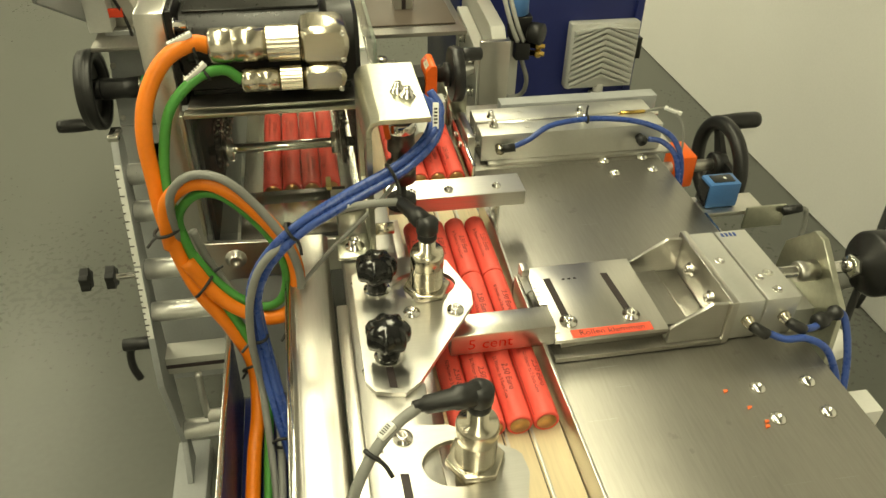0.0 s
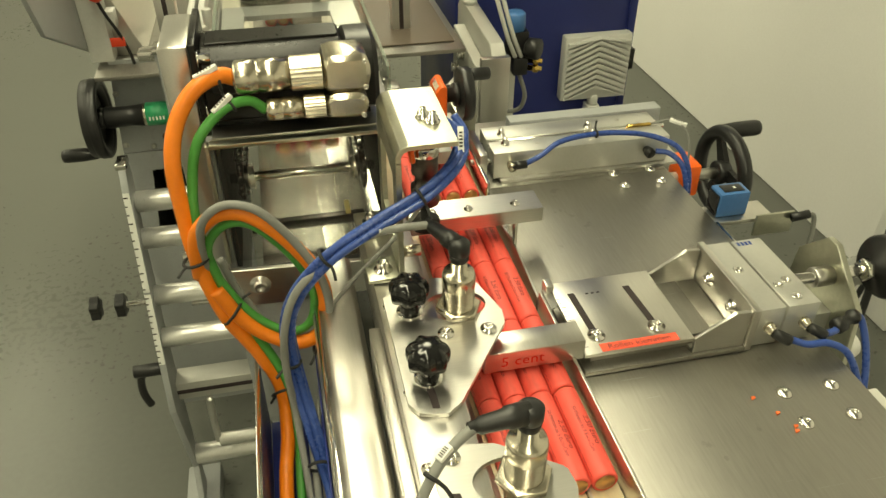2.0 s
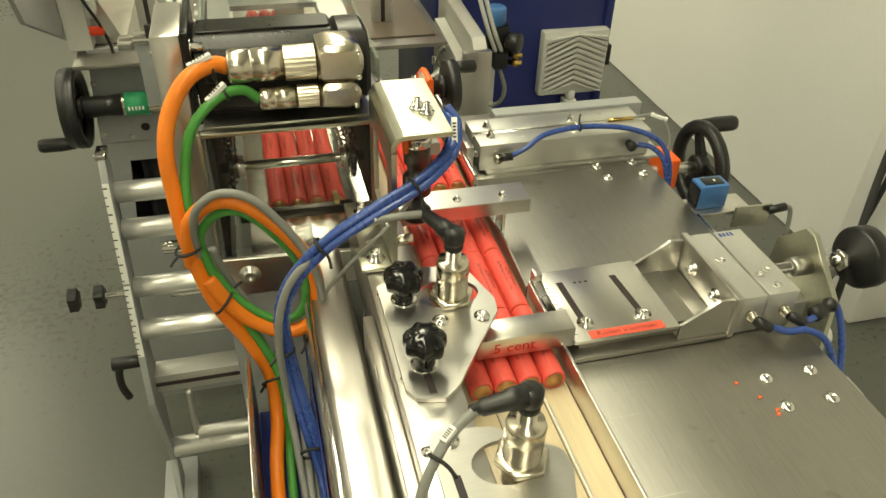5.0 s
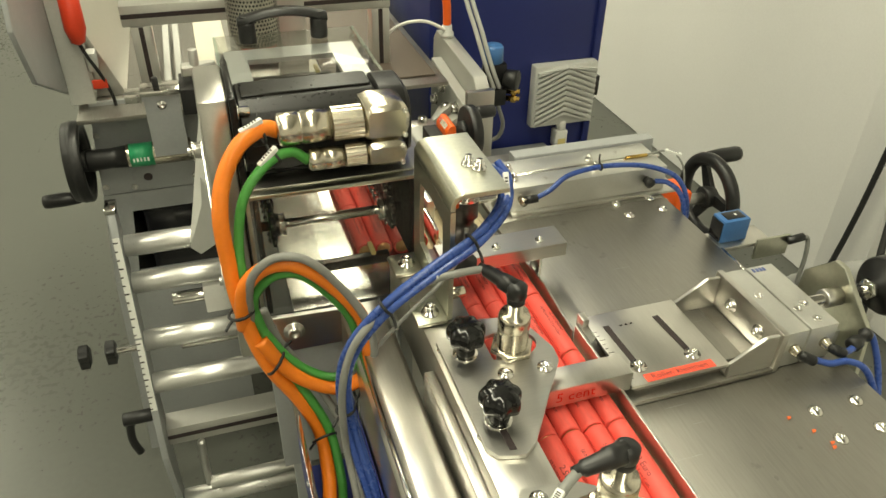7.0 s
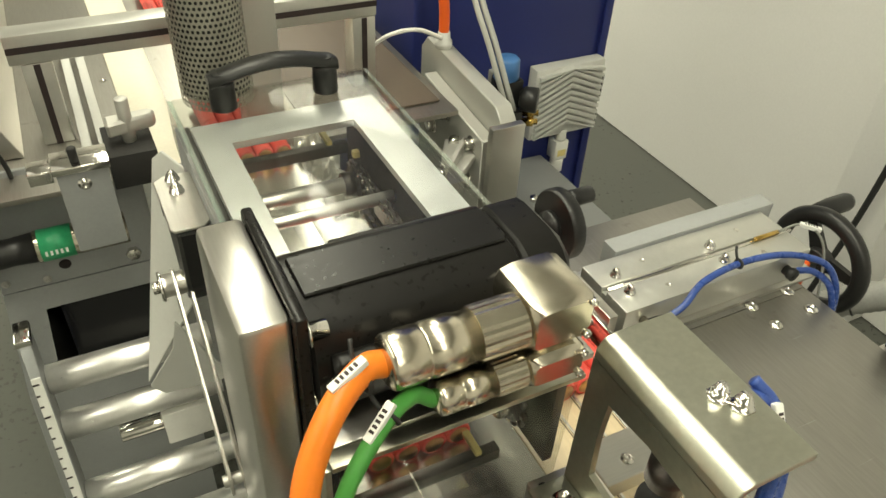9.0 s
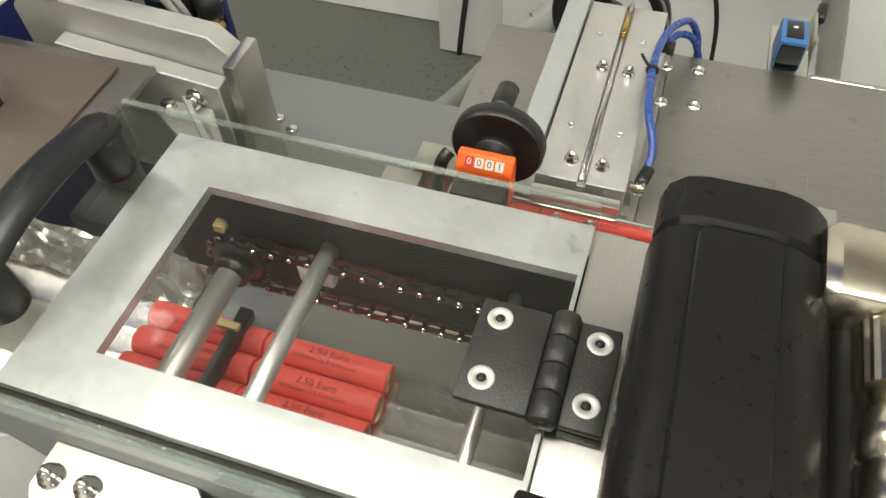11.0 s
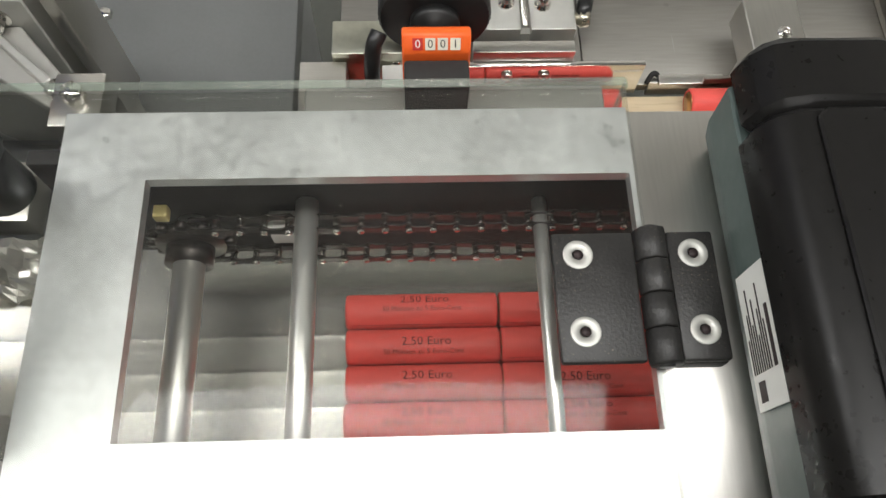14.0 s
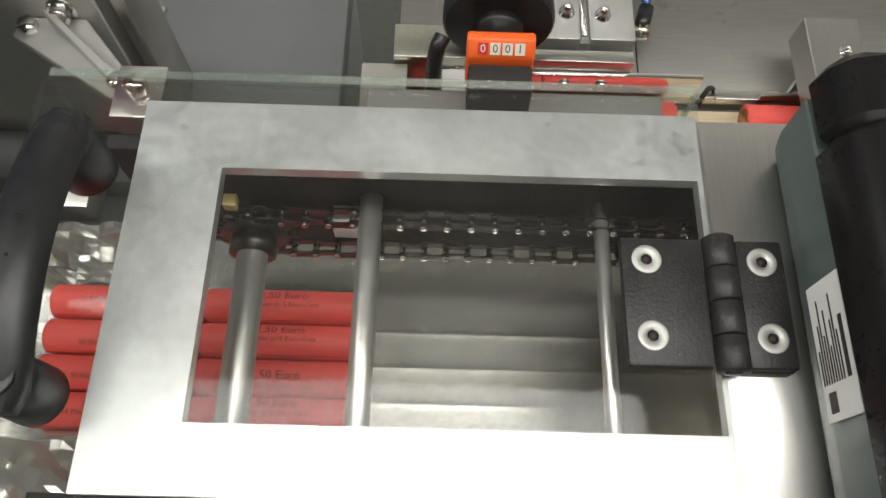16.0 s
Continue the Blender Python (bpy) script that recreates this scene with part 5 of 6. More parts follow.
pf = part("profile_beam", box(-0.4575, -0.20, 0.44, 0.485, 0.345, 0.388, 0.002), "matalu", ar)
# Black strip stands for the shade in the beam's groove.
part("profile_groove", box(-0.4574, -0.20, 0.4385, 0.4398, 0.362, 0.371, 0), "ink", pf)
part("cross_rod", cyl((-0.40, 0.43, 0.225), (-0.20, 0.43, 0.225), 0.014), "alu", ar)
part("hook", tube([(-0.40, 0.43, 0.35), (-0.402, 0.43, 0.29), (-0.402, 0.43, 0.225)], 0.007, 8), "alu", ar)
kn = part("clamp_screw", turned((-0.4705, 0.458, 0.585), (-1, 0.458, 0.585), [(0, 0.006), (0.03, 0.006), (0.031, 0.007), (0.036, 0.007)], 16), "bright", ar)
for x in (-0.502, -0.545):
    b = bmesh.new()
    rows = []
    for h, s in ((0, 0.6), (0.002, 1), (0.016, 1), (0.019, 0.6)):
        rows.append([b.verts.new((x - h, 0.458 + (0.019 + 0.003 * math.cos(5 * a)) * s * math.cos(a), 0.585 + (0.019 + 0.003 * math.cos(5 * a)) * s * math.sin(a))) for a in (2 * math.pi * i / 40 for i in range(40))])
    for r0, r1 in zip(rows, rows[1:]):
        for i in range(40):
            b.faces.new((r0[i], r0[(i + 1) % 40], r1[(i + 1) % 40], r1[i]))
    b.faces.new(rows[0][::-1])
    b.faces.new(rows[-1])
    bmesh.ops.recalc_face_normals(b, faces=b.faces[:])
    part("knob", smooth(b, 0.6), "black", ar, "black lobed clamping knob")
cv = part("clamping_lever", tube([(-0.505, 0.449, 0.425), (-0.516, 0.447, 0.410), (-0.518, 0.443, 0.375), (-0.510, 0.440, 0.345)], 0.0075, 10), "black", ar, "black clamping lever")
part("lever_hub", cyl((-0.4705, 0.449, 0.428), (-0.525, 0.449, 0.428), 0.0125), "black", cv)
part("stay", prism([(0.40, 0.05), (0.47, 0.05), (0.47, 0.14), (0.44, 0.14)], "x", -0.470, -0.458, 0.001), "greypaint", ar)
part("foot", box(-0.50, -0.43, 0.36, 0.52, 0.0, 0.049, 0.003), "greypaint", ar)

# ---- film wrapping station behind ----
DECK = 0.926
st = thing("wrapping_station", (-0.2, 1.0, 0.0), "grey wrapping station with an aluminium profile frame", "machine")
part("side_panel", prism([(0.727, 0.10), (1.9, 0.10), (1.9, 0.915), (0.727, 0.915)], "x", -0.375, -0.367, 0.001), "greypaint", st)
part("front_panel", prism([(-0.483, 0.934), (-0.290, 0.934), (-0.290, 0.748), (-0.499, 0.748)], "y", 0.720, 0.726, 0.001), "greypaint", st)
part("window_frame", holed([(-0.520, 0.545), (-0.290, 0.545), (-0.290, 0.7465), (-0.499, 0.7465)], [(-0.470, 0.565), (-0.300, 0.565), (-0.300, 0.706), (-0.455, 0.706)], "y", 0.720, 0.726), "greypaint", st)
part("lower_panel", prism([(-0.520, 0.5435), (-0.290, 0.5435), (-0.290, 0.05), (-0.545, 0.05)], "y", 0.720, 0.726, 0.001), "greypaint", st)
part("hood_panel", prism([(0.76, 0.935), (0.50, 1.06), (0.45, 1.15), (0.72, 1.7), (1.2, 1.7), (0.82, 0.98)], "x", -0.515, -0.508, 0.001), "greypaint", st, "dark grey hood panel")
part("hood_post", box(-0.5075, -0.468, 0.712, 0.752, 0.9345, 1.62, 0.002), "lightgrey", st)
# Black disc for the shade in the hole.
part("front_hole", turned((-0.413, 0.72, 0.776), (-0.413, 0, 0.776), [(0, 0.008), (0.0006, 0.008)], 16), "ink", st)
for x, z in ((-0.474, 0.918), (-0.484, 0.870), (-0.490, 0.765), (-0.440, 0.758), (-0.345, 0.862)):
    part("panel_screw", socket_bolt(x, 0.7198, z, 0.0036, "-y", 0.003), "matalu", st)
part("panel_bolt", hexnut((-0.324, 0.7198, 0.769), (-0.324, 0.712, 0.769), 0.0105), "bright", st)
part("corner_post", box(-0.47, -0.435, 0.7265, 0.76, 0.05, 0.9, 0.002), "lightgrey", st)
part("deck", box(-0.50, 0.165, 0.665, 1.95, DECK - 0.008, DECK, 0.001), "plate", st)
part("white_sheet", box(-0.288, -0.226, 0.668, 1.95, DECK + 0.0005, DECK + 0.004, 0.001), "cream", st, "cream slide sheet")
part("brown_board", box(-0.06, 0.150, 0.70, 1.95, DECK + 0.0005, DECK + 0.004, 0.001), "brown", st)
part("white_sheet", box(-0.115, -0.062, 0.668, 1.2, DECK + 0.0005, DECK + 0.003, 0.001), "cream", st)
for x in (-0.375, 0.062):
    po = part("post", box(x - 0.018, x + 0.018, 0.782, 0.818, DECK + 0.0005, 1.0398, 0.002), "alu", st)
    # Post and cross profile grooves: black strips in place of their shade.
    part("profile_groove", box(x - 0.004, x + 0.004, 0.7805, 0.7818, DECK + 0.001, 1.039, 0), "ink", po)
cr = part("cross_profile", box(-0.405, 0.082, 0.782, 0.818, 1.040, 1.078, 0.002), "alu", st)
part("profile_groove", box(-0.4045, 0.0815, 0.7805, 0.7818, 1.055, 1.063, 0), "ink", cr)
for x in (-0.33, -0.35):
    part("guide_strip", box(x, x + 0.012, 0.70, 1.06, DECK + 0.0005, DECK + 0.03, 0.001), "lightgrey", st)
for y in (0.78, 0.95):
    part("deck_screw", dome_bolt(-0.30, y, DECK + 0.0002, 0.004), "bright", st)
part("hatch", box(-0.31, -0.275, 0.70, 0.76, DECK + 0.0005, DECK + 0.005, 0.001), "lightgrey", st)
part("clamp_block", box(-0.383, -0.327, 0.612, 0.632, 0.868, 0.980, 0.001), "greypaint", st)
part("clamp_cap", box(-0.386, -0.324, 0.606, 0.648, 0.9803, 0.989, 0.001), "bright", st)
part("clamp_cap", box(-0.412, -0.3865, 0.618, 0.648, 0.966, 0.982, 0.001), "bright", st)
part("clamp_stem", box(-0.378, -0.332, 0.6325, 0.69, 0.858, 0.93, 0.001), "matalu", st)
part("clamp_stud", cyl((-0.360, 0.618, 0.9893), (-0.360, 0.618, 1.008), 0.005), "dark", st)
part("clamp_screw", socket_bolt(-0.356, 0.6118, 0.962, 0.0048, "-y", 0.005), "bright", st)
part("rail_block", box(-0.325, -0.268, 0.640, 0.720, 0.9265, 0.972, 0.001), "dark", st)
part("swivel_clamp", cyl((-0.294, 0.673, 0.9722), (-0.294, 0.673, 1.030), 0.008), "matalu", st)
part("swivel_arm", prism([(-0.318, 0.660), (-0.262, 0.672), (-0.258, 0.684), (-0.266, 0.690), (-0.318, 0.686)], "z", 0.985, 1.004, 0.003), "matalu", st)
part("lower_glass", box(-0.475, -0.296, 0.7265, 0.7295, 0.56, 0.712, 0), "glassdark", st)
part("tray_side", prism([(-0.48, DECK + 0.001), (-0.42, DECK + 0.001), (-0.475, 1.07), (-0.484, 1.07)], "y", 0.76, 1.9, 0.001), "steel", st)
part("red_lever", turned((-0.469, 0.706, 1.136), (-0.469, 0.696, 1.044), [(0, 0.010), (0.004, 0.016), (0.065, 0.017), (0.087, 0.011), (0.091, 0.004)], 20), "red", st, "red handle")
part("lever_lead", tube([(-0.469, 0.697, 1.049), (-0.461, 0.698, 1.022), (-0.448, 0.701, 0.989), (-0.439, 0.708, 0.951), (-0.438, 0.7195, 0.92)], 0.003, 8), "black", st)
part("red_tag", box(-0.465, -0.441, 0.700, 0.703, 0.965, 0.981, 0.001), "red", st)
part("micro_switch", box(-0.4678, -0.452, 0.715, 0.745, 0.99, 1.022, 0.002), "lightgrey", st)

# perforated hose
def perforated(base, top_, r, around, rows_):
    b = bmesh.new()
    base, top_ = Vector(base), Vector(top_)
    for j in range(rows_):
        for i in range(around):
            o = 0.5 * (j % 2)
            def at(u, v):
                a = 2 * math.pi * (i + o + u) / around
                p = base.lerp(top_, (j + v) / rows_)
                return p + Vector((r * math.cos(a), r * math.sin(a), 0))
            outer = [at(u, v) for u, v in ((0, 0), (0.5, 0), (1, 0), (1, 0.5), (1, 1), (0.5, 1), (0, 1), (0, 0.5))]
            inner = [at(0.5 + 0.33 * math.cos(k), 0.5 + 0.33 * math.sin(k)) for k in (math.pi * (1.25 + q / 4) for q in range(8))]
            vo, vi = [b.verts.new(p) for p in outer], [b.verts.new(p) for p in inner]
            for k in range(8):
                b.faces.new((vo[k], vo[(k + 1) % 8], vi[(k + 1) % 8], vi[k]))
    return b


ph = thing("perforated_hose", (-0.198, 0.62, 1.04), "grey perforated metal suction hose hanging above the lane", "hose")
part("mantle", perforated((-0.192, 0.60, 1.05), (-0.185, 0.70, 1.62), 0.041, 46, 96), "hose", ph)
# Near-black core, so the holes read as dark from outside.
part("lining", cyl((-0.192, 0.60, 1.055), (-0.185, 0.70, 1.62), 0.0375, 0.001), "dark", ph)
part("bracket", box(-0.15, -0.10, 0.66, 0.70, 0.889, 1.5, 0.002), "matalu", ph)
# film
def crumpled(x0, x1, y0, y1, z, seed):
    """A sheet of film in sharp uneven folds."""
    b = bmesh.new()
    nx, ny = 10, 26
    grid = []
    for i in range(nx + 1):
        row = []
        for j in range(ny + 1):
            q = Vector((x0 + (x1 - x0) * i / nx, y0 + (y1 - y0) * j / ny, z))
            h = abs(noise.noise(Vector((q.x * 38 + seed, q.y * 26, 0)))) * 0.022 + abs(noise.noise(Vector((q.x * 110, q.y * 75 + seed, 3)))) * 0.006
            row.append(b.verts.new(q + Vector((0.002 * noise.noise(q * 90), 0.002 * noise.noise(q * 70), h))))
        grid.append(row)
    for i in range(nx):
        for j in range(ny):
            b.faces.new((grid[i][j], grid[i + 1][j], grid[i + 1][j + 1]))
            b.faces.new((grid[i][j], grid[i + 1][j + 1], grid[i][j + 1]))
    bmesh.ops.solidify(b, geom=b.faces[:], thickness=0.0006)
    return smooth(b, 0.25)


for x0, x1, seed in ((-0.262, -0.206, 2.0), (-0.104, -0.060, 9.0)):
    solo("wrapping_film", crumpled(x0, x1, 0.466, 0.655, 0.9352, seed), "film", "crumpled bright film beside the roll lane", "film", group="films")

# guide plates between channel and lid
gp = thing("upper_guide", (-0.02, 0.25, 0.96), "long grey steel guide rail above the rolls", "guide rail")
part("rail", prism([(-0.014, 0.982), (0.020, 0.982), (0.020, 0.997), (0.017, 1.000), (-0.006, 1.000), (-0.014, 0.992)], "y", 0.150, 0.345, 0.001), "railgrey", gp)
part("rail_mount", box(-0.022, 0.05, 0.320, 0.352, 0.935, 0.9845, 0.001), "steel", gp)
part("end_tab", tube([(0.057, 0.100, 0.944), (0.062, 0.095, 0.950), (0.060, 0.088, 0.944)], 0.002, 8), "dark", gp)
part("catch_plate", box(0.0525, 0.061, 0.033 + 0.01, 0.092, 0.9465, 0.950, 0.0006), "steel", gp)

# position counter with handwheel
pc = thing("position_counter", (0.02, 0.26, 1.0), "orange position counter with a black knurled handwheel", "counter")
part("gear_block", box(-0.004, 0.016, 0.240, 0.280, 1.0005, 1.032, 0.002), "dark", pc)
part("housing", prism([(0.0165, 1.002), (0.032, 1.002), (0.032, 1.043), (0.029, 1.046), (0.0235, 1.046), (0.0165, 1.037)], "y", 0.239, 0.281, 0.0012), "counter", pc)
slope = Matrix.Translation((0.0197, 0.260, 1.0420)) @ Matrix.Rotation(math.radians(-52), 4, "Y") @ Matrix.Rotation(math.radians(-90), 4, "Z")
for k in range(4):
    x = -0.0114 + k * 0.0076
    part("digit_window", place(box(x - 0.0031, x + 0.0031, -0.0036, 0.0036, 0.0000, 0.0004, 0), slope), "redink" if k == 0 else "cream", pc)
    part("digit", place(lettering("0001"[k], 0.0072), slope @ Matrix.Translation((x, 0, 0.0006))), "tag" if k == 0 else "ink", pc)
part("collar", turned((0.032, 0.260, 1.024), (1, 0.260, 1.024), [(0, 0.010), (0.012, 0.010), (0.013, 0.016), (0.02, 0.016)], 24), "black", pc)
b = bmesh.new()
rows = []
for h, s in ((0.0, 0.55), (0.001, 0.96), (0.003, 1), (0.014, 1), (0.016, 0.95), (0.016, 0.5)):
    rows.append([b.verts.new((0.052 + h, 0.260 + (0.036 + 0.0006 * (i % 2)) * s * math.cos(i * math.pi / 48), 1.024 + (0.036 + 0.0006 * (i % 2)) * s * math.sin(i * math.pi / 48))) for i in range(96)])
for r0, r1 in zip(rows, rows[1:]):
    for i in range(96):
        b.faces.new((r0[i], r0[(i + 1) % 96], r1[(i + 1) % 96], r1[i]))
b.faces.new(rows[0][::-1])
b.faces.new(rows[-1])
bmesh.ops.recalc_face_normals(b, faces=b.faces[:])
part("knurled_wheel", smooth(b, 0.8), "black", pc)
part("crank", turned((0.068, 0.262, 1.050), (1, 0.262, 1.050), [(0, 0.008), (0.004, 0.009), (0.026, 0.0085), (0.028, 0.006)], 18), "black", pc)
part("stem", box(0.002, 0.03, 0.25, 0.27, 0.9445, 1.0002, 0.001), "white", pc)
lv = thing("index_lever", (0.04, 0.295, 0.98), "small black clamping lever on a white block", "lever")
part("block", box(0.014, 0.05, 0.268, 0.296, 0.9415, 0.980, 0.001), "white", lv)
part("lever", tube([(0.030, 0.300, 0.955), (0.034, 0.302, 0.99), (0.040, 0.300, 1.012), (0.048, 0.296, 1.018)], 0.0055, 10), "black", lv)
part("plate", box(0.052, 0.080, 0.27, 0.33, 0.9415, 0.99, 0.001), "zincy", lv)
part("plate_bolt", socket_bolt(0.0518, 0.285, 0.975, 0.004, "-x", 0.005), "bright", lv)

# grey box with lid bolts beyond the table
gb = thing("cover_box", (0.3, 0.65, 0.0), "flat grey sheet-metal cover box with bolts", "machine cover")
part("cover", box(0.13, 0.50, 0.42, 0.895, 0.60, 0.640, 0.003), "covergrey", gb)
part("box_body", box(0.135, 0.495, 0.425, 0.89, 0.05, 0.5995, 0.002), "greypaint", gb)
part("end_wall", box(0.0, 0.0445, 0.345, 0.352, 0.85, 0.965, 0.001), "greypaint", gb)
part("wall_post", box(0.0, 0.04, 0.353, 0.39, 0.0, 0.93, 0.001), "greypaint", gb)
part("foot", box(0.15, 0.48, 0.44, 0.87, 0.0, 0.0495, 0.001), "dark", gb)
for x, y in ((0.375, 0.66), (0.395, 0.755), (0.392, 0.69)):
    part("cover_bolt", hexnut((x, y, 0.640), (x, y, 0.648), 0.009), "bright", gb)

# upright bearing plates with bolts
bp = thing("bearing_plate", (0.2, 0.7, 0.876), "thick grey bearing plates with hex bolts and a cable gland", "bearing")
part("plate", prism([(0.585, 0.6405), (0.86, 0.6405), (0.86, 0.945), (0.84, 0.968), (0.612, 0.953), (0.585, 0.928)], "x", 0.195, 0.222, 0.0015), "matalu", bp)
part("plate", prism([(0.600, 0.70), (0.80, 0.70), (0.80, 0.925), (0.600, 0.905)], "x", 0.172, 0.194, 0.0015), "matalu", bp)
part("front_cap", box(0.17, 0.224, 0.571, 0.5845, 0.72, 0.940, 0.0015), "steel", bp)
for y, z in ((0.632, 0.885), (0.715, 0.895), (0.632, 0.82), (0.76, 0.85)):
    part("plate_bolt", hexnut((0.1715, y, z), (0.160, y, z), 0.010), "bright", bp)
    part("bolt_washer", cyl((0.1718, y, z), (0.1705, y, z), 0.013, 0.0003), "bright", bp)
part("gland", turned((0.205, 0.80, 0.965), (0.205, 0.80, 2), [(0, 0.014), (0.01, 0.014), (0.011, 0.011), (0.025, 0.010), (0.027, 0.007)], 20), "lightgrey", bp)
part("red_lead", tube([(0.205, 0.80, 0.988), (0.202, 0.80, 1.04), (0.19, 0.81, 1.12), (0.16, 0.83, 1.25)], 0.0085, 12), "counter", bp)
part("white_lead", tube([(0.20, 0.795, 0.982), (0.15, 0.79, 1.005), (0.10, 0.80, 0.995), (0.06, 0.82, 0.95)], 0.0035, 8), "white", bp)
part("strut", prism([(0.171, 0.615), (0.171, 0.672), (0.150, 0.676), (0.088, 0.578), (0.092, 0.562), (0.108, 0.562)], "z", 0.862, 0.874, 0.0012), "matalu", bp, "cast grey strut bracket")
part("strut_rib", prism([(0.165, 0.638), (0.165, 0.646), (0.098, 0.576), (0.104, 0.570)], "z", 0.8742, 0.892, 0.001), "matalu", bp)
for x, y in ((0.158, 0.662), (0.102, 0.572)):
    part("strut_bolt", hexnut((x, y, 0.8742), (x, y, 0.883), 0.009), "bright", bp)
for p in ((0.05, 0.52, 0.9), (-0.03, 0.56, 0.9)):
    part("stud_block", box(p[0], p[0] + 0.05, p[1], p[1] + 0.04, 0.878, 0.905, 0.002), "steel", bp)
    part("stud", hexnut((p[0] + 0.025, p[1] + 0.02, 0.905), (p[0] + 0.025, p[1] + 0.02, 0.918), 0.009), "bright", bp)

# pressure regulator with hoses
rg = thing("pressure_regulator", (0.29, 0.72, 0.9), "black pressure regulator with a blue knob and brass fittings", "regulator")
part("body", box(0.262, 0.302, 0.70, 0.74, 0.885, 0.935, 0.004), "black", rg)
part("blue_knob", turned((0.275, 0.715, 0.936), (0.275, 0.715, 2), [(0, 0.019), (0.002, 0.021), (0.032, 0.020), (0.036, 0.016)], 24), "sensorblue", rg, "blue adjusting knob")
part("gauge", turned((0.295, 0.699, 0.905), (0.34, 0.66, 0.905), [(0, 0.012), (0.006, 0.020), (0.028, 0.021), (0.030, 0.018)], 24), "black", rg)
for i, z in enumerate((0.862, 0.878)):
    part("brass_fitting", turned((0.30, 0.70, z), (0.36, 0.67, z), [(0, 0.006), (0.012, 0.006), (0.013, 0.0085), (0.022, 0.0085), (0.023, 0.005), (0.03, 0.005)], 12), "brass", rg)
part("manifold", box(0.27, 0.299, 0.69, 0.715, 0.85, 0.8845, 0.002), "black", rg)
part("hose", tube([(0.285, 0.70, 0.85), (0.30, 0.70, 0.80), (0.29, 0.72, 0.76), (0.24, 0.75, 0.755), (0.16, 0.78, 0.77)], 0.0045, 10), "greycable", rg)
for dx in (0, 0.012):
    part("hose", tube([(0.275 + dx, 0.70, 0.885), (0.255 + dx, 0.695, 0.93), (0.235 + dx, 0.71, 1.0), (0.215 + dx, 0.74, 1.08), (0.20 + dx, 0.78, 1.2)], 0.0045, 10), "lightgrey", rg)
part("stand", box(0.272, 0.292, 0.745, 0.765, 0.0, 0.93, 0.001), "matalu", rg)

# ---- blue switch cabinet ----
cb = thing("switch_cabinet", (0.3, 1.1, 0.0), "dark blue steel switch cabinet with a ventilation grille", "cabinet")
part("body", box(0.20, 0.62, 0.905, 1.32, 0.10, 1.95, 0.006), "blue", cb)
part("plinth", box(0.22, 0.60, 0.925, 1.30, 0.0, 0.0995, 0.002), "dark", cb)
part("door_edge", box(0.606, 0.6235, 0.898, 0.9045, 0.12, 1.93, 0.001), "blue", cb)
part("cabinet_hinge", box(0.6205, 0.632, 0.894, 0.912, 0.75, 0.80, 0.002), "black", cb)
gr = part("grille_frame", box(0.450, 0.612, 0.8755, 0.9045, 0.692, 0.846, 0.004), "lightgrey", cb, "light grey filter grille with chevron slats")
for i in range(11):
    z = 0.690 + i * 0.0135
    zs = lambda q: max(0.697, min(0.841, q))
    pts = [(0.456, zs(z)), (0.531, zs(z + 0.032)), (0.606, zs(z)), (0.606, zs(z + 0.0075)), (0.531, zs(z + 0.0395)), (0.456, zs(z + 0.0075))]
    if pts[1][1] - pts[0][1] > 0.004:
        bm = bmesh.new()
        fr = [bm.verts.new((x, 0.866, zz)) for x, zz in pts]
        bk_ = [bm.verts.new((x, 0.876, zz + 0.006 if k < 3 else zz)) for k, (x, zz) in enumerate(pts)]
        bm.faces.new(fr)
        for k in range(6):
            bm.faces.new((fr[k], bk_[k], bk_[(k + 1) % 6], fr[(k + 1) % 6]))
        bmesh.ops.recalc_face_normals(bm, faces=bm.faces[:])
        part("slat", bm, "lightgrey", gr)
wc = thing("wall_plug", (0.53, 0.89, 0.65), "white plastic cable plug on the cabinet", "plug")
part("body", box(0.520, 0.552, 0.872, 0.9045, 0.63, 0.675, 0.004), "white", wc)
part("collar", cyl((0.536, 0.885, 0.676), (0.536, 0.885, 0.70), 0.012), "white", wc)
part("collar", cyl((0.536, 0.885, 0.60), (0.536, 0.885, 0.6295), 0.014), "white", wc)
part("yellow_label", box(0.526, 0.546, 0.8712, 0.8718, 0.640, 0.655, 0), "yellow", wc)

# ---- cables and hose by the wall ----
cable("wall_cable", [(1.36, 0.62, 2.2), (1.37, 0.64, 1.2), (1.36, 0.66, 0.5), (1.34, 0.70, 0.05)], 0.008, "rubber", "black cable hanging by the wall")
cable("wall_cable", [(0.60, 0.02, 1.55), (0.56, -0.01, 1.25), (0.51, -0.05, 1.05), (0.475, -0.09, 0.93), (0.46, -0.11, 0.85)], 0.0045, "rubber", "dark cable hanging to the knob")
dh = thing("duct_hose", (1.0, 0.75, 0.0), "grey ribbed duct hose by the wall with a brass coupling", "hose")
part("hose", tube([(1.0, 0.75, 0.035), (0.97, 0.60, 0.20), (0.98, 0.42, 0.44), (1.06, 0.27, 0.56), (1.16, 0.12, 0.60), (1.3, -0.06, 0.57), (1.42, -0.2, 0.4), (1.42, -0.3, 0.05)], 0.030, 16, 24, ribs=1), "greyhose", dh)
part("coupling", turned((1.165, 0.113, 0.600), (1.24, 0.015, 0.592), [(0, 0.031), (0.002, 0.036), (0.030, 0.036), (0.032, 0.033), (0.052, 0.033), (0.054, 0.037), (0.075, 0.037), (0.077, 0.031)], 24), "matalu", dh)
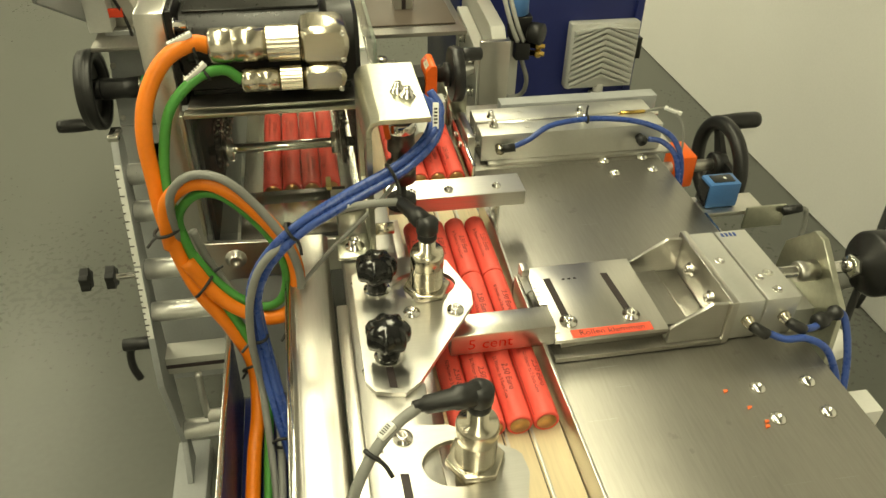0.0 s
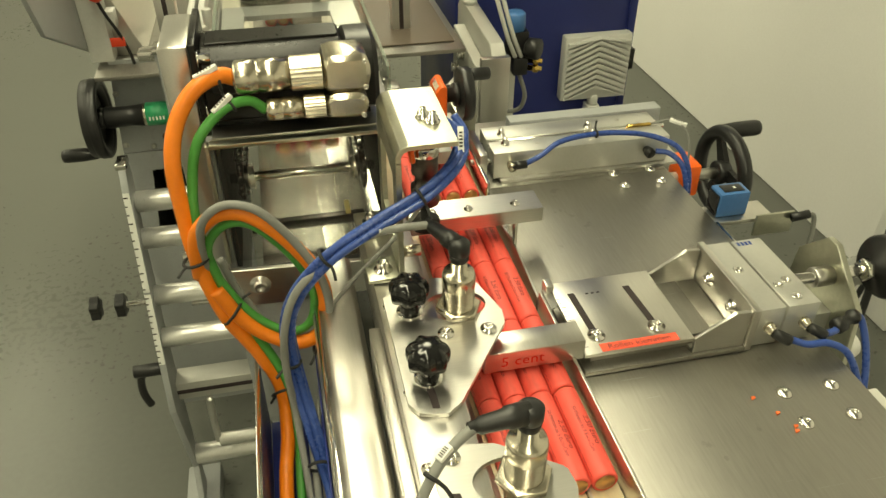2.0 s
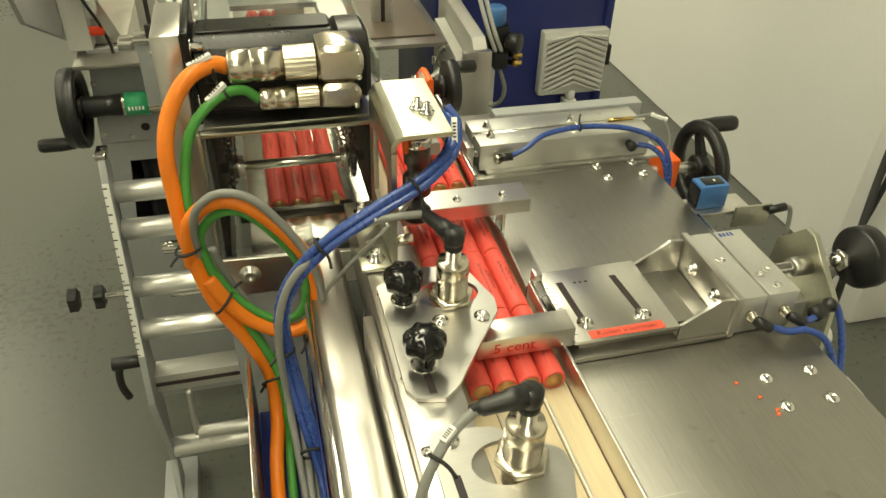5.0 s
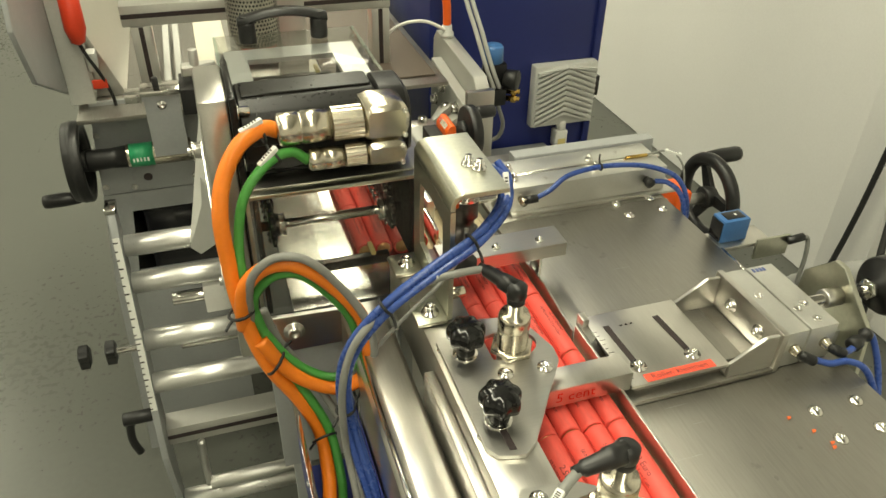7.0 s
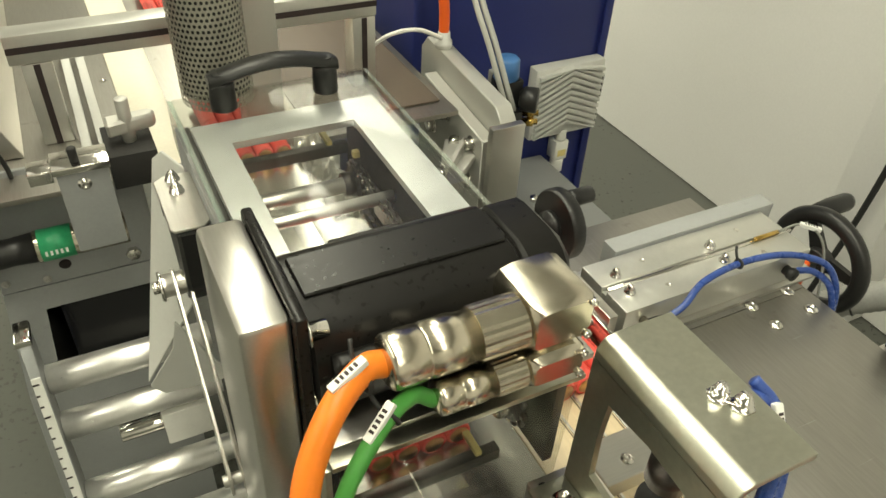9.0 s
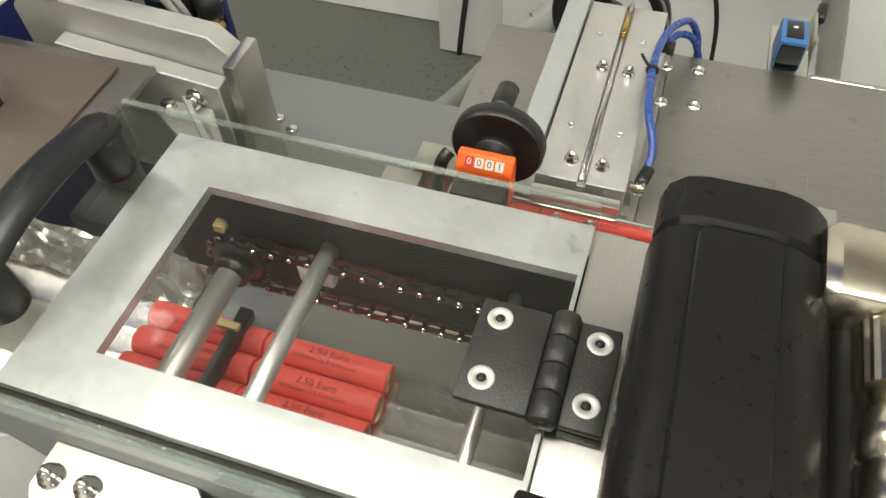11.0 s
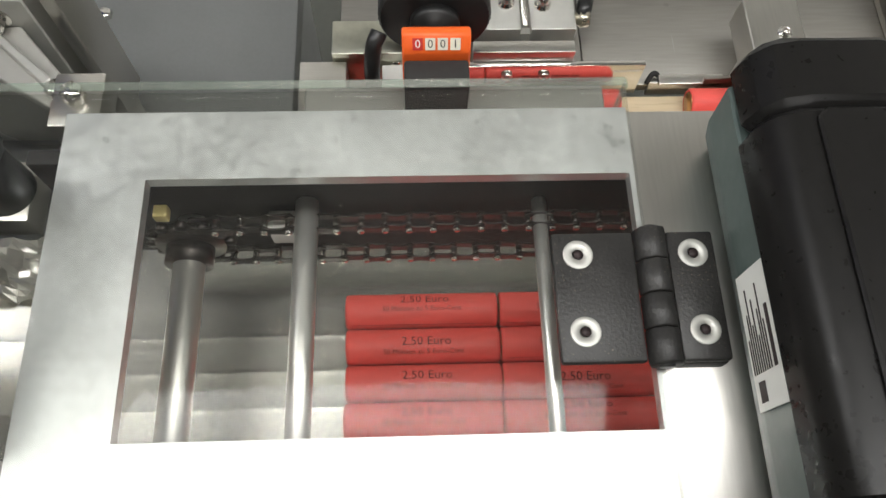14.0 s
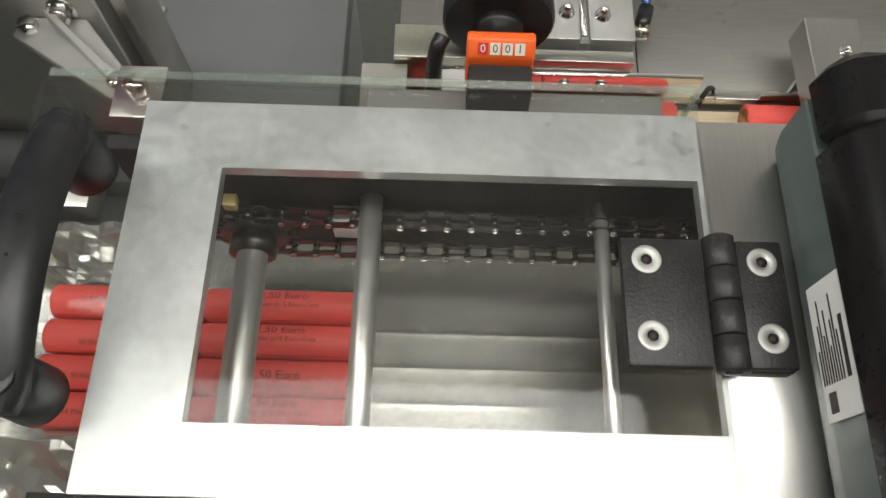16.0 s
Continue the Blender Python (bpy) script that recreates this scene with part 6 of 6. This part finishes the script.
part("brass_ring", turned((1.188, 0.083, 0.5975), (1.24, 0.015, 0.592), [(0, 0.034), (0.001, 0.0385), (0.010, 0.0385), (0.011, 0.034)], 24), "brass", dh, "brass coupling ring")
for q in ((0.985, 0.41, 0.45), (1.07, 0.255, 0.567)):
    part("band", ring(q, (0.5, -0.75, 0.45), 0.0315, 0.0022, 28, 8), "rubber", dh)
cable("wall_cable", [(1.49, 0.30, 2.0), (1.48, 0.34, 1.2), (1.46, 0.25, 0.7), (1.44, 0.05, 0.3), (1.44, 0.0, 0.02)], 0.006, "rubber", "black cable on the wall")


# ---- coin rolls ----
ROLL_R, ROLL_L, PITCH = 0.0113, 0.0974, 0.0985


def roll_meshes():
    b = turned((0, -ROLL_L / 2, 0), (0, 1, 0), [(0.0008, 0.0082), (0.0002, 0.0090), (0, 0.0100), (0.0010, 0.0112), (0.0030, ROLL_R), (ROLL_L - 0.003, ROLL_R), (ROLL_L - 0.001, 0.0112), (ROLL_L, 0.0100), (ROLL_L - 0.0002, 0.0090), (ROLL_L - 0.0008, 0.0082)], 28)
    paper = bpy.data.meshes.new("paper")
    b.to_mesh(paper)
    b.free()
    paper.materials.append(M["paper"])
    b = turned((0, -ROLL_L / 2 - 0.0001, 0), (0, 1, 0), [(0, 0.0084), (0.0005, 0.0086)], 24)
    coin = bpy.data.meshes.new("coin_face")
    b.to_mesh(coin)
    b.free()
    b = turned((0, ROLL_L / 2 + 0.0001, 0), (0, -1, 0), [(0, 0.0084), (0.0005, 0.0086)], 24)
    coin_b = bpy.data.meshes.new("coin_face")
    b.to_mesh(coin_b)
    b.free()
    coin.materials.append(M["coin"])
    coin_b.materials.append(M["coin"])
    text = bmesh.new()
    for s, size, v, u in (("2,50 Euro", 0.0080, 0.0, 0.002), ("50 Münzen zu 5 Euro-Cent", 0.0046, -0.0066, 0.0), ("2,50 Euro", 0.0066, 0.034, 0.004), ("50 Münzen zu 5 Euro-Cent", 0.0036, 0.0278, 0.0)):
        t = lettering(s, size)
        bmesh.ops.subdivide_edges(t, edges=[e for e in t.edges if e.calc_length() > 0.0015], cuts=1)
        for w in t.verts:
            a = (w.co.y + v) / ROLL_R
            along = w.co.x + u
            w.co = Vector((-(ROLL_R + 0.00012) * math.sin(-a), -along, (ROLL_R + 0.00012) * math.cos(-a)))
        text = merge(text, t)
    for i in range(3):
        for j in range(6):
            a0 = 1.35 + i * 0.33
            y0 = -0.022 + j * 0.0075 + 0.002 * (i % 2)
            vs = []
            for a, y in ((a0, y0), (a0, y0 + 0.006), (a0 + 0.13, y0 + 0.006), (a0 + 0.13, y0)):
                vs.append(text.verts.new(((ROLL_R + 0.00012) * math.sin(a), y, (ROLL_R + 0.00012) * math.cos(a))))
            text.faces.new(vs)
    # seam of the paper
    for a0 in (-1.6,):
        vs = [text.verts.new(((ROLL_R + 0.00012) * math.sin(a), y, (ROLL_R + 0.00012) * math.cos(a))) for a, y in ((a0, -0.045), (a0, 0.045), (a0 + 0.03, 0.045), (a0 + 0.03, -0.045))]
        text.faces.new(vs)
    ink = bpy.data.meshes.new("print")
    text.to_mesh(ink)
    text.free()
    ink.materials.append(M["rollink"])
    return paper, coin, coin_b, ink


PAPER, COIN, COIN_B, INK = roll_meshes()
LANE = (0.0375, 0.0140, -0.0095, -0.0330)


def coin_roll():
    r = new("coin_roll")
    r.empty_display_size = 0.01
    tagged(r, "red paper coin roll with dark print and coin-filled ends", "coin roll", "coin rolls")
    for nm, me in (("paper", PAPER), ("coin_face", COIN), ("coin_face", COIN_B), ("print", INK)):
        o = new(nm, me)
        o.parent = r
    return r


# far ends of the queue and of the pushing station, along y
QUEUE, STATION, FEED = 0.072, 0.320, 0.36
CYCLE, FIRST = 4.6, -0.4
ROLLS = []
for pair in range(-3, 6):
    for half in (0, 1):
        for k in range(4):
            ROLLS.append((pair, half, k, coin_roll(), random.uniform(-32, 32), random.uniform(-0.0012, 0.0012)))


def roll_steps(pair, half, k):
    """Moments (start, end, dx, dy) of one roll, from its place in the queue to the wrapping station."""
    b0 = FIRST + CYCLE * pair
    up = [(b0 - n * CYCLE + 0.10, b0 - n * CYCLE + 0.50, 0, 2 * PITCH) for n in (2, 1)]
    if half == 0:
        steps = [(b0 - 3 * CYCLE + 3.5, b0 - 3 * CYCLE + 3.88, 0, FEED)] + up
    else:
        steps = [(b0 - 2 * CYCLE + 1.14, b0 - 2 * CYCLE + 1.40, 0, FEED)] + up[1:]
    steps += [(b0 - 0.32 + 0.03 * half, b0 + 0.05 * half, 0, STATION - QUEUE),
              (b0 + 2.62, b0 + 2.95, -0.156, 0)]
    b1 = b0 + CYCLE
    steps += [(b1 + 1.95, b1 + 2.32, 0, 0.223), (b1 + 2.9, b1 + 3.2, 0, 0.11), (b1 + 3.75, b1 + 4.1, 0, 0.16), (b1 + CYCLE + 2.02, b1 + CYCLE + 2.3, 0, 0.215), (b1 + CYCLE + 3.75, b1 + CYCLE + 4.1, 0, 0.27)]
    return steps


def loop_place(s):
    """Where a flight bar is, s metres along the chain loop."""
    s %= 0.911
    if s < 0.33:
        return 0.42 - s, 1.062
    if s < 0.456:
        a = (s - 0.33) / 0.126 * math.pi
        return 0.09 - 0.04 * math.sin(a), 1.011 + 0.051 * math.cos(a)
    if s < 0.786:
        return 0.09 + (s - 0.456), 0.960
    a = (s - 0.786) / 0.125 * math.pi
    return 0.42 + 0.02 * math.sin(a), 1.011 - 0.051 * math.cos(a)


def motions():
    for pair, half, k, ob, turn, jitter in ROLLS:
        x, y = LANE[k], QUEUE - ROLL_L / 2 - PITCH * (3 if half else 4) - FEED + jitter * 0.5
        z = 0.9345 + ROLL_R + 0.0002
        rows = [(-30.0, x, y)]
        for t0, t1, dx, dy in roll_steps(pair, half, k):
            rows.append((t0, x, y))
            x, y = x + dx, y + dy
            rows.append((t1, x, y))
        rows.append((40.0, x, y))

        def at(t):
            for (ta, xa, ya), (tb_, xb, yb) in zip(rows, rows[1:]):
                if ta <= t <= tb_:
                    f = (t - ta) / max(1e-6, tb_ - ta)
                    return xa + (xb - xa) * f, ya + (yb - ya) * f
        times = sorted({0.0, 16.0} | {round(t, 2) for t, _, _ in rows if 0 < t < 16})
        walk(ob, [(t, pose(*at(t), z, 0, turn, 0)) for t in times])
    rest = Vector((0.06, 0.2, 0.95))
    times = [(0.0, 0.0)]
    for n in range(-1, 4):
        b = FIRST + CYCLE * n
        times += [(b + 2.62, 0.0), (b + 2.95, -0.156), (b + 3.95, -0.156), (b + 4.2, 0.0)]
    times = [q for q in times if 0 <= q[0] < 16] + [(16.0, 0.0)]
    walk(pu, [(t, pose(rest.x + dx, rest.y, rest.z)) for t, dx in times])
    for i, fb in enumerate(FLIGHTS):
        s, rows = 0.456 * i, [(0.0, 0.456 * i)]
        for n in range(0, 4):
            b = FIRST + CYCLE * n + 1.92
            for j in range(9):
                rows.append((b + j * 0.05, s + 0.4555 * j / 8))
            s += 0.4555
        rows = [q for q in rows if q[0] <= 16] + [(16.0, s)]
        walk(fb, [(t, pose(-0.169, loop_place(q)[0], loop_place(q)[1])) for t, q in rows])


motions()
